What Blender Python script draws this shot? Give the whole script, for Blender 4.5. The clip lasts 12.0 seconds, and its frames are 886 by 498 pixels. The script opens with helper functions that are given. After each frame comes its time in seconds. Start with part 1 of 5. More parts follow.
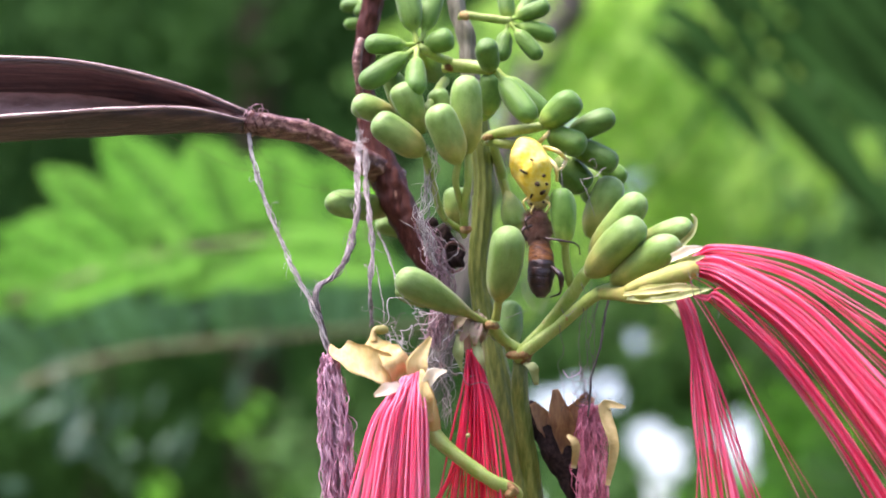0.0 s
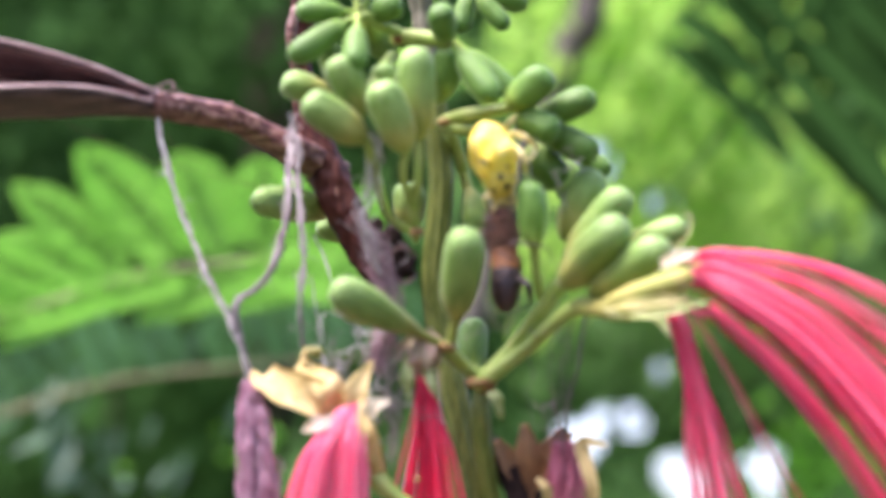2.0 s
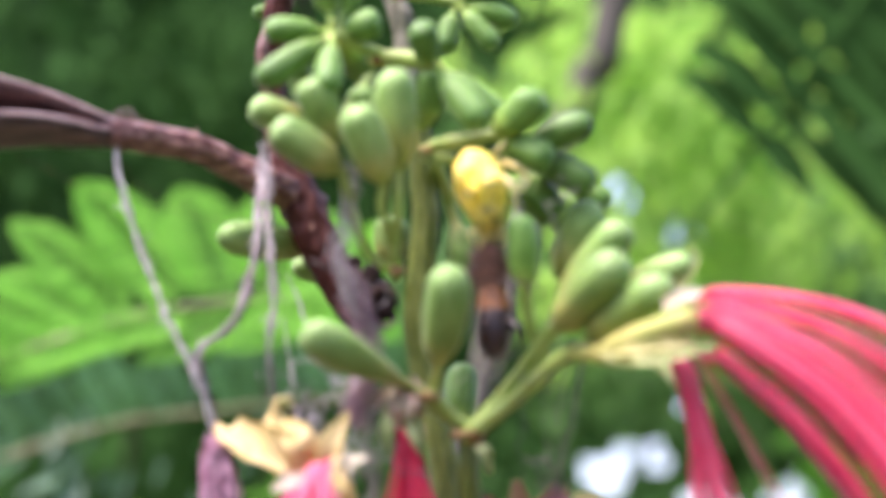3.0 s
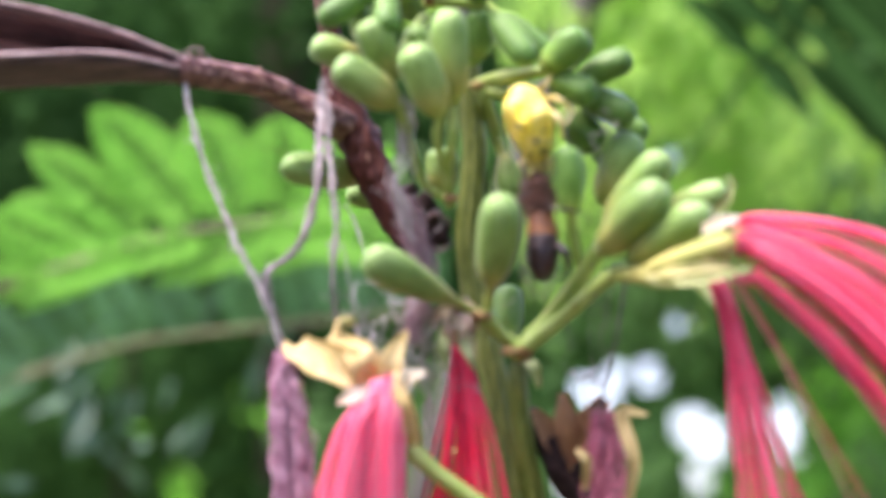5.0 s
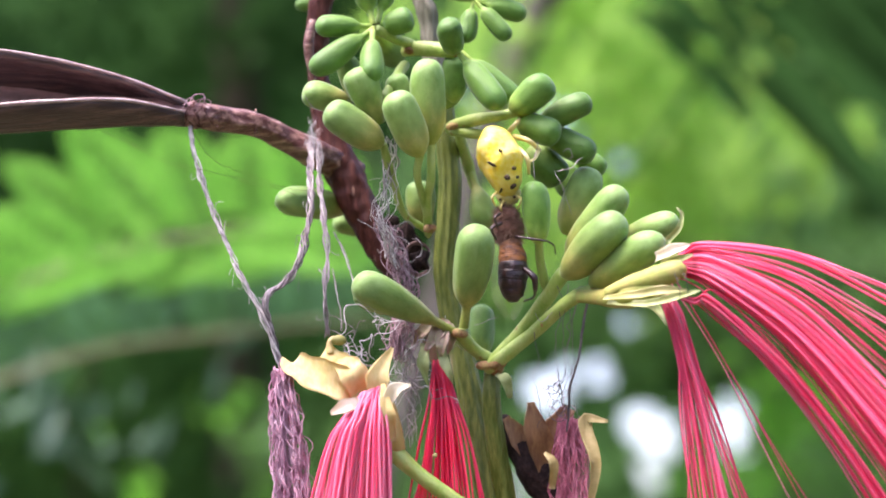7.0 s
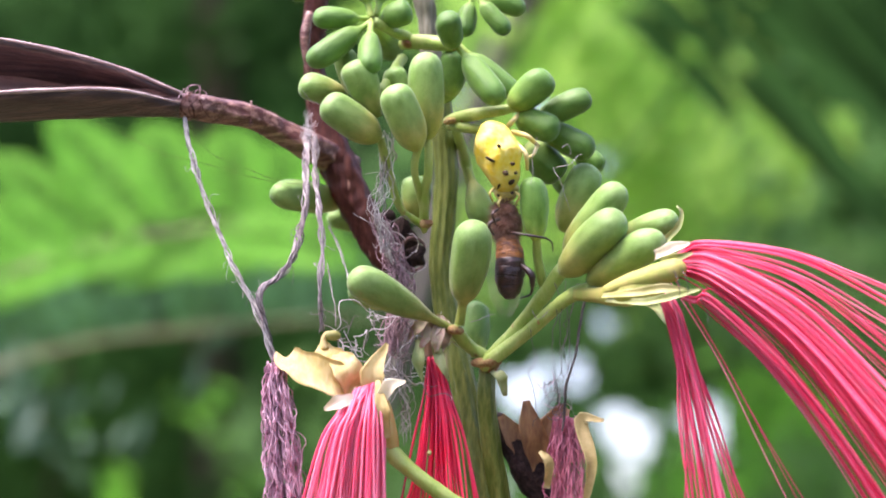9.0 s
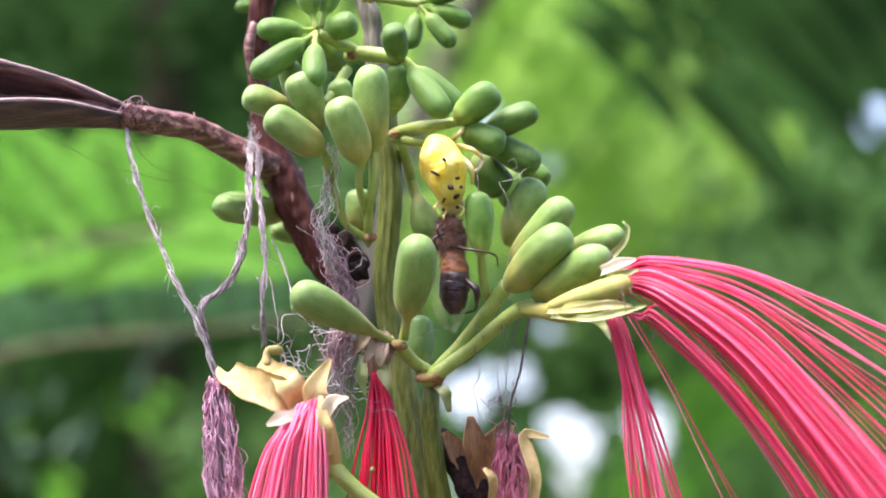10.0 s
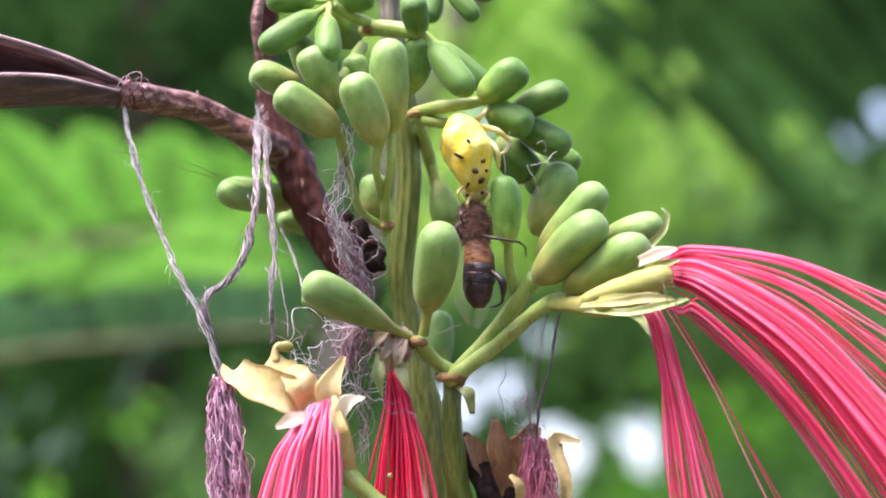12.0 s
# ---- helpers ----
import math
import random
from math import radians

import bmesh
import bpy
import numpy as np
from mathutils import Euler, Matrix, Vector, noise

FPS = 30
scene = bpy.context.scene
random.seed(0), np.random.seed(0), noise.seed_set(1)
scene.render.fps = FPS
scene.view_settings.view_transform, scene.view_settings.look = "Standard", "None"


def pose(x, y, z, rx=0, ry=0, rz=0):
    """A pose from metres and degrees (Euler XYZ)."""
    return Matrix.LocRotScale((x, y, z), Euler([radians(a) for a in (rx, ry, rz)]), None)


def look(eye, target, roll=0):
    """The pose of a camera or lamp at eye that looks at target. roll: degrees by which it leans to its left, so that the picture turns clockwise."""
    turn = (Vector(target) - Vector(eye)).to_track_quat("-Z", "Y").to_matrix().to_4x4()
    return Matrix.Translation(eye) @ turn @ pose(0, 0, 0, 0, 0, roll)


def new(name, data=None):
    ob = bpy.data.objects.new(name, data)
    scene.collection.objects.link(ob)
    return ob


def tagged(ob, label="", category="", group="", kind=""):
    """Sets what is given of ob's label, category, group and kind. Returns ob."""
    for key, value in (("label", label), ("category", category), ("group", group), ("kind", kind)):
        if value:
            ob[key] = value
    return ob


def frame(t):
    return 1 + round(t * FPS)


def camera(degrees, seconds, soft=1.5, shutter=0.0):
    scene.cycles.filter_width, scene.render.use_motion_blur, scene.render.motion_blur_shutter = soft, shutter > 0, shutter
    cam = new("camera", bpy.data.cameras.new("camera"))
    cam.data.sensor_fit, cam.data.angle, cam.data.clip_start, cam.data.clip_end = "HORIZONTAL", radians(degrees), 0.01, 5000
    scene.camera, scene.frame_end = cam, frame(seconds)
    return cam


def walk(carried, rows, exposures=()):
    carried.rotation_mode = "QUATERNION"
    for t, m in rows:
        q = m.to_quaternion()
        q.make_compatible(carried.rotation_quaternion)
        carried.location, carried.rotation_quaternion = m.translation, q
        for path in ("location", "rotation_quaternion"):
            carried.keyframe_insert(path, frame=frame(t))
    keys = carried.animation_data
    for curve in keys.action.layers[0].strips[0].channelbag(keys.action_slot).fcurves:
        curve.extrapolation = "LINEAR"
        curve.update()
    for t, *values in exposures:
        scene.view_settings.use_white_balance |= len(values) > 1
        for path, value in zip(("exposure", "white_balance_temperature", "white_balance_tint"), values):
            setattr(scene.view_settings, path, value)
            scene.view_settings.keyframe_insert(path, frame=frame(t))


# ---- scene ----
cam = camera(20, 12.0, soft=1.9)
cam.data.dof.use_dof = True
cam.data.dof.aperture_fstop = 20.0
PATH = [
    (0.0, look((0.0000, -0.3491, 1.6385), (0.0000, -0.0044, 1.6992), 0.00)),
    (0.5, look((0.0017, -0.3485, 1.6388), (0.0013, -0.0036, 1.6980), 0.03)),
    (1.0, look((0.0023, -0.3479, 1.6402), (0.0034, -0.0028, 1.6983), 0.11)),
    (1.5, look((0.0048, -0.3402, 1.6404), (0.0056, 0.0047, 1.6998), 0.01)),
    (2.0, look((0.0101, -0.2892, 1.6463), (0.0060, 0.0547, 1.7109), 0.09)),
    (2.5, look((0.0150, -0.2646, 1.6499), (0.0099, 0.0785, 1.7185), -0.11)),
    (3.0, look((0.0144, -0.2638, 1.6516), (0.0069, 0.0792, 1.7210), -0.12)),
    (3.2, look((0.0154, -0.2638, 1.6492), (0.0069, 0.0798, 1.7154), -0.19)),
    (4.8, look((0.0102, -0.2635, 1.6514), (0.0030, 0.0814, 1.7104), -0.28)),
    (5.0, look((0.0073, -0.2831, 1.6489), (0.0015, 0.0619, 1.7073), -0.37)),
    (5.5, look((0.0030, -0.3140, 1.6472), (0.0030, 0.0315, 1.7033), -0.83)),
    (6.0, look((0.0032, -0.3140, 1.6473), (0.0033, 0.0311, 1.7052), -0.88)),
    (6.5, look((0.0029, -0.3150, 1.6485), (0.0047, 0.0303, 1.7060), -1.02)),
    (6.8, look((0.0028, -0.3165, 1.6470), (0.0039, 0.0286, 1.7052), -0.98)),
    (7.0, look((0.0037, -0.3173, 1.6467), (0.0051, 0.0278, 1.7048), -0.94)),
    (7.2, look((0.0046, -0.3160, 1.6461), (0.0065, 0.0290, 1.7046), -1.20)),
    (8.8, look((0.0000, -0.3158, 1.6471), (0.0035, 0.0295, 1.7042), -0.59)),
    (9.0, look((0.0010, -0.3138, 1.6468), (0.0058, 0.0313, 1.7048), -0.34)),
    (9.5, look((0.0018, -0.3131, 1.6465), (0.0105, 0.0320, 1.7044), -0.21)),
    (10.0, look((0.0012, -0.3112, 1.6489), (0.0136, 0.0337, 1.7071), -0.26)),
    (10.5, look((0.0006, -0.3075, 1.6490), (0.0143, 0.0373, 1.7076), -0.31)),
    (10.8, look((0.0002, -0.3054, 1.6476), (0.0148, 0.0394, 1.7062), -0.37)),
    (11.0, look((-0.0004, -0.3023, 1.6499), (0.0152, 0.0425, 1.7076), -0.37)),
    (11.5, look((-0.0033, -0.2957, 1.6507), (0.0120, 0.0489, 1.7096), -0.26)),
    (12.0, look((-0.0026, -0.2870, 1.6503), (0.0120, 0.0575, 1.7100), -0.15)),
]
walk(cam, PATH, [(0.0, 1.95, 6500, 27), (1.5, 1.97, 6500, 27), (2.5, 2.02, 6500, 27), (5.5, 2.02, 6500, 27), (12.0, 2.02, 6500, 27)])

# the lens's focus: it hunts behind the plant from 1.7 s on and comes back near 6 s
FOCUS = {0.0: 0.358, 0.5: 0.358, 1.0: 0.357, 1.5: 0.351, 2.0: 0.370, 2.5: 0.362, 3.0: 0.364, 3.2: 0.364, 4.8: 0.364, 5.0: 0.372, 5.5: 0.375, 6.0: 0.350, 6.5: 0.325, 6.8: 0.325, 7.0: 0.326, 7.2: 0.325,
         8.8: 0.325, 9.0: 0.322, 9.5: 0.322, 10.0: 0.321, 10.5: 0.317, 10.8: 0.315, 11.0: 0.312, 11.5: 0.305, 12.0: 0.296}
focus = new("focus_point")
cam.data.dof.focus_object = focus

# ---- light: a bright overcast sky, soft sun high above the plant ----
world = bpy.data.worlds.new("overcast_sky")
scene.world = world
world.use_nodes = True
wt = world.node_tree
sky = wt.nodes.new("ShaderNodeTexSky")
sky.sky_type = "NISHITA"
sky.sun_disc = False
sky.sun_elevation, sky.sun_rotation = radians(67), radians(245)
sky.air_density, sky.dust_density, sky.ozone_density = 1.0, 3.2, 1.0
wt.nodes["Background"].inputs["Strength"].default_value = 0.145
pale = wt.nodes.new("ShaderNodeHueSaturation")
pale.inputs["Saturation"].default_value = 0.95
wt.links.new(sky.outputs["Color"], pale.inputs["Color"])
wt.links.new(pale.outputs["Color"], wt.nodes["Background"].inputs["Color"])
sun = new("sun", bpy.data.lights.new("sun", "SUN"))
sun.data.energy, sun.data.angle, sun.data.color = 2.7, radians(38), (1.0, 0.955, 0.95)
sun.matrix_world = look((-0.95, -0.45, 2.4), (0, 0, 0))

# ---- helpers of this scene: millimetres from the middle of the plant, 1.7 m above the ground ----
MID = Vector((0, 0, 1.7))
rnd = random.Random(7)


def mm(p):
    return Vector(p) / 1000 + MID


def mix(a, b, k):
    return tuple(a[n] + (b[n] - a[n]) * k for n in range(3))


def material(name, base, other=None, scale=300.0, rough=0.5, bump=0.1, stretch=(1, 1, 1), leafy=0.0, vary=0.0, metal=0.0, coat=0.0, fine=None, sub=0.0, bias=0.0, spec=0.5, dots=None):
    """A node material: two colours mixed by noise at two scales, a bump of the same grain, and per-object variation."""
    m = bpy.data.materials.new(name)
    m.use_nodes = True
    nt = m.node_tree
    bsdf = nt.nodes["Principled BSDF"]
    out = nt.nodes["Material Output"]
    tc = nt.nodes.new("ShaderNodeTexCoord")
    mp = nt.nodes.new("ShaderNodeMapping")
    mp.inputs["Scale"].default_value = stretch
    nt.links.new(tc.outputs["Object"], mp.inputs["Vector"])
    big, small = nt.nodes.new("ShaderNodeTexNoise"), nt.nodes.new("ShaderNodeTexNoise")
    big.inputs["Scale"].default_value, small.inputs["Scale"].default_value = scale, fine or scale * 6
    big.inputs["Detail"].default_value, small.inputs["Detail"].default_value = 3, 2
    for n in (big, small):
        nt.links.new(mp.outputs["Vector"], n.inputs["Vector"])
    add = nt.nodes.new("ShaderNodeMath")
    add.operation = "MULTIPLY_ADD"
    add.inputs[1].default_value = 0.45
    nt.links.new(small.outputs["Fac"], add.inputs[0])
    nt.links.new(big.outputs["Fac"], add.inputs[2])
    ramp = nt.nodes.new("ShaderNodeMapRange")
    ramp.inputs["From Min"].default_value, ramp.inputs["From Max"].default_value = 0.52 + bias, 0.92 + bias
    nt.links.new(add.outputs[0], ramp.inputs["Value"])
    blend = nt.nodes.new("ShaderNodeMix")
    blend.data_type = "RGBA"
    blend.inputs["A"].default_value = (*base, 1)
    blend.inputs["B"].default_value = (*(other or mix(base, (0, 0, 0), 0.25)), 1)
    nt.links.new(ramp.outputs["Result"], blend.inputs["Factor"])
    colour = blend.outputs["Result"]
    if dots:
        dot, mask, speck = nt.nodes.new("ShaderNodeTexVoronoi"), nt.nodes.new("ShaderNodeMapRange"), nt.nodes.new("ShaderNodeMix")
        dot.inputs["Scale"].default_value = dots[0]
        nt.links.new(mp.outputs["Vector"], dot.inputs["Vector"])
        mask.inputs["From Min"].default_value, mask.inputs["From Max"].default_value = dots[1], dots[1] * 0.5
        nt.links.new(dot.outputs["Distance"], mask.inputs["Value"])
        speck.data_type = "RGBA"
        speck.inputs["B"].default_value = (*dots[2], 1)
        nt.links.new(mask.outputs["Result"], speck.inputs["Factor"])
        nt.links.new(colour, speck.inputs["A"])
        colour = speck.outputs["Result"]
    if vary:
        info, hsv = nt.nodes.new("ShaderNodeObjectInfo"), nt.nodes.new("ShaderNodeHueSaturation")
        span = nt.nodes.new("ShaderNodeMapRange")
        span.inputs["To Min"].default_value, span.inputs["To Max"].default_value = 1 - vary, 1 + vary
        nt.links.new(info.outputs["Random"], span.inputs["Value"])
        nt.links.new(span.outputs["Result"], hsv.inputs["Value"])
        nt.links.new(colour, hsv.inputs["Color"])
        colour = hsv.outputs["Color"]
    nt.links.new(colour, bsdf.inputs["Base Color"])
    bsdf.inputs["Roughness"].default_value = rough
    bsdf.inputs["Metallic"].default_value = metal
    bsdf.inputs["Specular IOR Level"].default_value = spec
    bsdf.inputs["Coat Weight"].default_value = coat
    if sub:
        bsdf.inputs["Subsurface Weight"].default_value = sub
        bsdf.inputs["Subsurface Radius"].default_value = (0.6, 1.0, 0.3)
        bsdf.inputs["Subsurface Scale"].default_value = 0.0015
    if bump:
        b = nt.nodes.new("ShaderNodeBump")
        b.inputs["Strength"].default_value = bump
        b.inputs["Distance"].default_value = 0.0003
        nt.links.new(add.outputs[0], b.inputs["Height"])
        nt.links.new(b.outputs["Normal"], bsdf.inputs["Normal"])
    if leafy:
        tr, sh = nt.nodes.new("ShaderNodeBsdfTranslucent"), nt.nodes.new("ShaderNodeMixShader")
        sh.inputs["Fac"].default_value = leafy
        nt.links.new(colour, tr.inputs["Color"])
        nt.links.new(bsdf.outputs[0], sh.inputs[1])
        nt.links.new(tr.outputs[0], sh.inputs[2])
        nt.links.new(sh.outputs[0], out.inputs["Surface"])
    return m


def graded(name, stops, rough=0.5, scale=2.2, vary=0.14, sub=0.12):
    """A skin whose colour runs along the thing's own z from 0 to 1 (base to tip), with mottling and fine relief."""
    m = material(name, (1, 1, 1), (0.58, 0.66, 0.48), scale * 0.7, rough, 0.4, (1, 1, 2.6), vary=vary, sub=sub, fine=22)
    skin = m.node_tree.nodes["Principled BSDF"]
    skin.inputs["Specular IOR Level"].default_value = 0.32
    skin.inputs["Sheen Weight"].default_value, skin.inputs["Sheen Roughness"].default_value = 0.14, 0.35
    nt = m.node_tree
    blend = next(n for n in nt.nodes if n.bl_idname == "ShaderNodeMix")
    tc = next(n for n in nt.nodes if n.bl_idname == "ShaderNodeTexCoord")
    xyz, wob = nt.nodes.new("ShaderNodeSeparateXYZ"), nt.nodes.new("ShaderNodeMath")
    nt.links.new(tc.outputs["Object"], xyz.inputs[0])
    noise_node = nt.nodes.new("ShaderNodeTexNoise")
    noise_node.inputs["Scale"].default_value = 3.0
    nt.links.new(tc.outputs["Object"], noise_node.inputs["Vector"])
    wob.operation = "MULTIPLY_ADD"
    wob.inputs[1].default_value = 0.3
    nt.links.new(noise_node.outputs["Fac"], wob.inputs[0])
    nt.links.new(xyz.outputs["Z"], wob.inputs[2])
    ramp = nt.nodes.new("ShaderNodeValToRGB")
    while len(ramp.color_ramp.elements) < len(stops):
        ramp.color_ramp.elements.new(0.5)
    for e, (k, c) in zip(ramp.color_ramp.elements, stops):
        e.position, e.color = k, (*c, 1)
    nt.links.new(wob.outputs[0], ramp.inputs["Fac"])
    mul = nt.nodes.new("ShaderNodeMix")
    mul.data_type, mul.blend_type = "RGBA", "MULTIPLY"
    mul.inputs["Factor"].default_value = 1.0
    nt.links.new(ramp.outputs["Color"], mul.inputs["A"])
    nt.links.new(blend.outputs["Result"], mul.inputs["B"])
    hsv = next(n for n in nt.nodes if n.bl_idname == "ShaderNodeHueSaturation")
    nt.links.new(mul.outputs["Result"], hsv.inputs["Color"])
    return m


M_STEM = material("stem_skin", (0.074, 0.104, 0.012), (0.195, 0.222, 0.05), 1500, 0.45, 0.7, (1, 1, 0.16), fine=4600, bias=0.06, spec=0.25, dots=(300, 0.15, (0.27, 0.24, 0.12)))
M_WOODY = material("woody_stem", (0.085, 0.083, 0.050), (0.27, 0.25, 0.18), 1100, 0.75, 1.0, (1, 1, 0.07), fine=3600, bias=0.06, dots=(520, 0.14, (0.10, 0.06, 0.03)))
M_PEDICEL = material("pedicel_skin", (0.215, 0.335, 0.05), (0.33, 0.41, 0.11), 600, 0.5, 0.6, (1, 1, 0.5), vary=0.12, fine=3500, dots=(500, 0.12, (0.28, 0.16, 0.05)))
M_NODE = material("node_scar", (0.19, 0.065, 0.025), (0.33, 0.25, 0.08), 800, 0.8, 1.0, fine=3500)
M_RIPE = graded("ripe_bud_skin", [(0.1, (0.29, 0.36, 0.065)), (0.40, (0.325, 0.33, 0.085)), (0.62, (0.205, 0.295, 0.07)), (0.9, (0.18, 0.305, 0.07)), (1.0, (0.225, 0.36, 0.11))], rough=0.5)
M_YOUNG = graded("young_bud_skin", [(0.18, (0.36, 0.46, 0.09)), (0.36, (0.22, 0.36, 0.065)), (0.5, (0.12, 0.24, 0.034)), (1.0, (0.10, 0.22, 0.036))], rough=0.5)
M_BARK = material("twig_bark", (0.044, 0.012, 0.009), (0.125, 0.043, 0.030), 1300, 0.5, 0.8, (1, 1, 0.22), fine=6500, bias=0.13, dots=(800, 0.17, (0.30, 0.17, 0.125)), spec=0.18)
M_ARM = material("arm_bark", (0.078, 0.020, 0.015), (0.47, 0.27, 0.21), 1300, 0.32, 0.8, (0.12, 1, 1), fine=6000, bias=0.14, dots=(520, 0.14, (0.50, 0.36, 0.31)), coat=0.06)
M_PODOUT = material("pod_outside_and_rim_shade", (0.030, 0.012, 0.010), (0.15, 0.085, 0.068), 900, 0.36, 1.0, (0.05, 1, 1), fine=5000, bias=0.15, coat=0.12)
M_PODIN = material("pod_lining", (0.46, 0.30, 0.275), (0.20, 0.11, 0.10), 420, 0.6, 1.0, (0.35, 1, 1), fine=2600, bias=0.13, dots=(420, 0.10, (0.50, 0.40, 0.42)))
M_RIM = material("pod_rim_highlight", (0.23, 0.145, 0.135), (0.52, 0.40, 0.37), 900, 0.3, 0.6, (0.1, 1, 1), fine=5000, coat=0.3)
M_PINK = material("stamen_pink", (0.89, 0.115, 0.25), (0.91, 0.18, 0.32), 120, 0.42, 0.0, leafy=0.58, vary=0.06)
# rose and crimson put highlights and dark gaps into random stamens' colour
M_ROSE = material("stamen_rose", (0.94, 0.29, 0.43), (0.95, 0.39, 0.52), 120, 0.42, 0.0, leafy=0.58, vary=0.06)
M_CRIMSON = material("stamen_crimson", (0.76, 0.035, 0.125), (0.80, 0.07, 0.18), 120, 0.42, 0.0, leafy=0.55, vary=0.1)
M_RED = material("stamen_red", (0.92, 0.03, 0.11), (0.94, 0.10, 0.21), 120, 0.3, 0.0, leafy=0.5, vary=0.15)
M_PETAL = material("petal_cream", (0.64, 0.50, 0.17), (0.78, 0.66, 0.35), 330, 0.6, 0.8, (1, 1, 0.35), leafy=0.35, fine=2200, bias=0.03)
M_WHITE = material("petal_white", (0.76, 0.70, 0.50), (0.85, 0.82, 0.70), 350, 0.5, 0.3, leafy=0.5, fine=2500)
M_FADE = material("faded_calyx", (0.50, 0.31, 0.27), (0.42, 0.40, 0.20), 700, 0.65, 1.0, leafy=0.2, fine=3000)
M_HUSK = material("dry_petal_cream", (0.46, 0.37, 0.13), (0.62, 0.50, 0.22), 600, 0.55, 0.5, leafy=0.3, fine=2500)
M_CALYX = material("calyx_yellow", (0.30, 0.36, 0.075), (0.43, 0.36, 0.11), 300, 0.6, 0.5, leafy=0.15, fine=2000, bias=0.04, spec=0.3)
M_PALE = material("sepal_pale", (0.29, 0.37, 0.10), (0.42, 0.46, 0.21), 400, 0.55, 0.5, leafy=0.25, fine=2500)
M_SEPAL = material("sepal_green", (0.32, 0.32, 0.085), (0.42, 0.38, 0.15), 450, 0.55, 0.6, leafy=0.2, fine=2500)
M_BROWN = material("withered_petal", (0.21, 0.095, 0.045), (0.50, 0.28, 0.11), 420, 0.55, 1.0, (1, 1, 0.3), leafy=0.35, fine=2200, bias=0.02)
M_MAUVE = material("withered_strand_mauve", (0.54, 0.35, 0.42), (0.29, 0.11, 0.165), 350, 0.55, 0.3, vary=0.3, bias=-0.02)
M_MATTED = material("matted_strand", (0.37, 0.24, 0.27), (0.11, 0.05, 0.06), 350, 0.7, 0.3, vary=0.4)
M_WINE = material("withered_strand_wine", (0.58, 0.20, 0.26), (0.34, 0.07, 0.11), 350, 0.5, 0.2, vary=0.3)
M_GREY = material("withered_strand_grey", (0.42, 0.39, 0.38), (0.12, 0.09, 0.085), 260, 0.7, 0.4, vary=0.4)
M_PALEGREY = material("withered_strand_pale", (0.62, 0.59, 0.55), (0.26, 0.21, 0.20), 300, 0.7, 0.4, vary=0.25, bias=0.08)
M_ASH = material("withered_strand_ash", (0.10, 0.075, 0.085), (0.30, 0.26, 0.27), 420, 0.8, 0.4, vary=0.35)
M_LINT = material("pale_lint", (0.70, 0.68, 0.68), (0.5, 0.47, 0.48), 900, 0.8, 0.0)
M_DARKHAIR = material("dark_strand", (0.05, 0.04, 0.04), (0.14, 0.12, 0.11), 500, 0.7, 0.2)
M_DARK = material("decay_and_hollow_shade", (0.014, 0.008, 0.007), (0.05, 0.03, 0.025), 1500, 0.9, 1.0, fine=5000, bias=0.1, spec=0.15)
M_FLAKE = material("rotting_bark", (0.10, 0.045, 0.035), (0.27, 0.16, 0.14), 900, 0.8, 1.0, fine=4000, bias=0.08)
M_YELLOW = material("spider_yellow", (0.76, 0.55, 0.022), (0.83, 0.70, 0.20), 420, 0.5, 0.5, sub=0.2, fine=1700, bias=0.02, spec=0.3)
M_LEG = material("spider_leg", (0.78, 0.63, 0.13), (0.74, 0.66, 0.34), 500, 0.4, 0.1, leafy=0.2)
M_SPOT = material("spider_spot", (0.05, 0.03, 0.01), None, 900, 0.9, 0.1)
M_BEETHORAX = material("bee_fur", (0.13, 0.050, 0.032), (0.24, 0.11, 0.07), 1800, 0.85, 0.9)
M_BEEFUR = material("bee_hair", (0.25, 0.14, 0.085), (0.13, 0.065, 0.045), 900, 0.7, 0.0)
M_BEEBAND = material("bee_band", (0.36, 0.14, 0.035), (0.085, 0.028, 0.016), 800, 0.5, 0.8, (1, 1, 2.2), fine=4000, bias=0.0)
M_BEEDARK = material("bee_dark", (0.016, 0.008, 0.009), (0.060, 0.024, 0.016), 900, 0.4, 0.6, coat=0.1, fine=4000, bias=0.08)
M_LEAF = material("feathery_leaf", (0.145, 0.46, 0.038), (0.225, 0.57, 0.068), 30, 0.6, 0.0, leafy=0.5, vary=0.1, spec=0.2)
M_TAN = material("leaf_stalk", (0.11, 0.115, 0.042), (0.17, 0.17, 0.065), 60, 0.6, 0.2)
# darker copy of the feathery leaf's skin, with shade put into the colour
M_LEAF2 = material("leaf_shade_tone", (0.066, 0.185, 0.052), (0.10, 0.25, 0.085), 30, 0.5, 0.0, leafy=0.4, vary=0.2)
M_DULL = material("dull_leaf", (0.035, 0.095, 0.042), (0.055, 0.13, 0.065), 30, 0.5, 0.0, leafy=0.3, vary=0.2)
# sunlight, half-shade and deep shade are put into these three leaf colours
M_BRIGHT = material("leaf_sun_tone", (0.255, 0.50, 0.068), (0.365, 0.62, 0.12), 8, 0.6, 0.0, leafy=0.5, vary=0.1, spec=0.2)
M_MIDLEAF = material("leaf_half_shade_tone", (0.056, 0.145, 0.034), (0.105, 0.235, 0.058), 6, 0.6, 0.0, leafy=0.4, vary=0.1, spec=0.2)
M_DEEP = material("leaf_deep_shade_tone", (0.010, 0.036, 0.008), (0.030, 0.088, 0.017), 4, 0.9, 0.0, leafy=0.2, vary=0.1, spec=0.05)
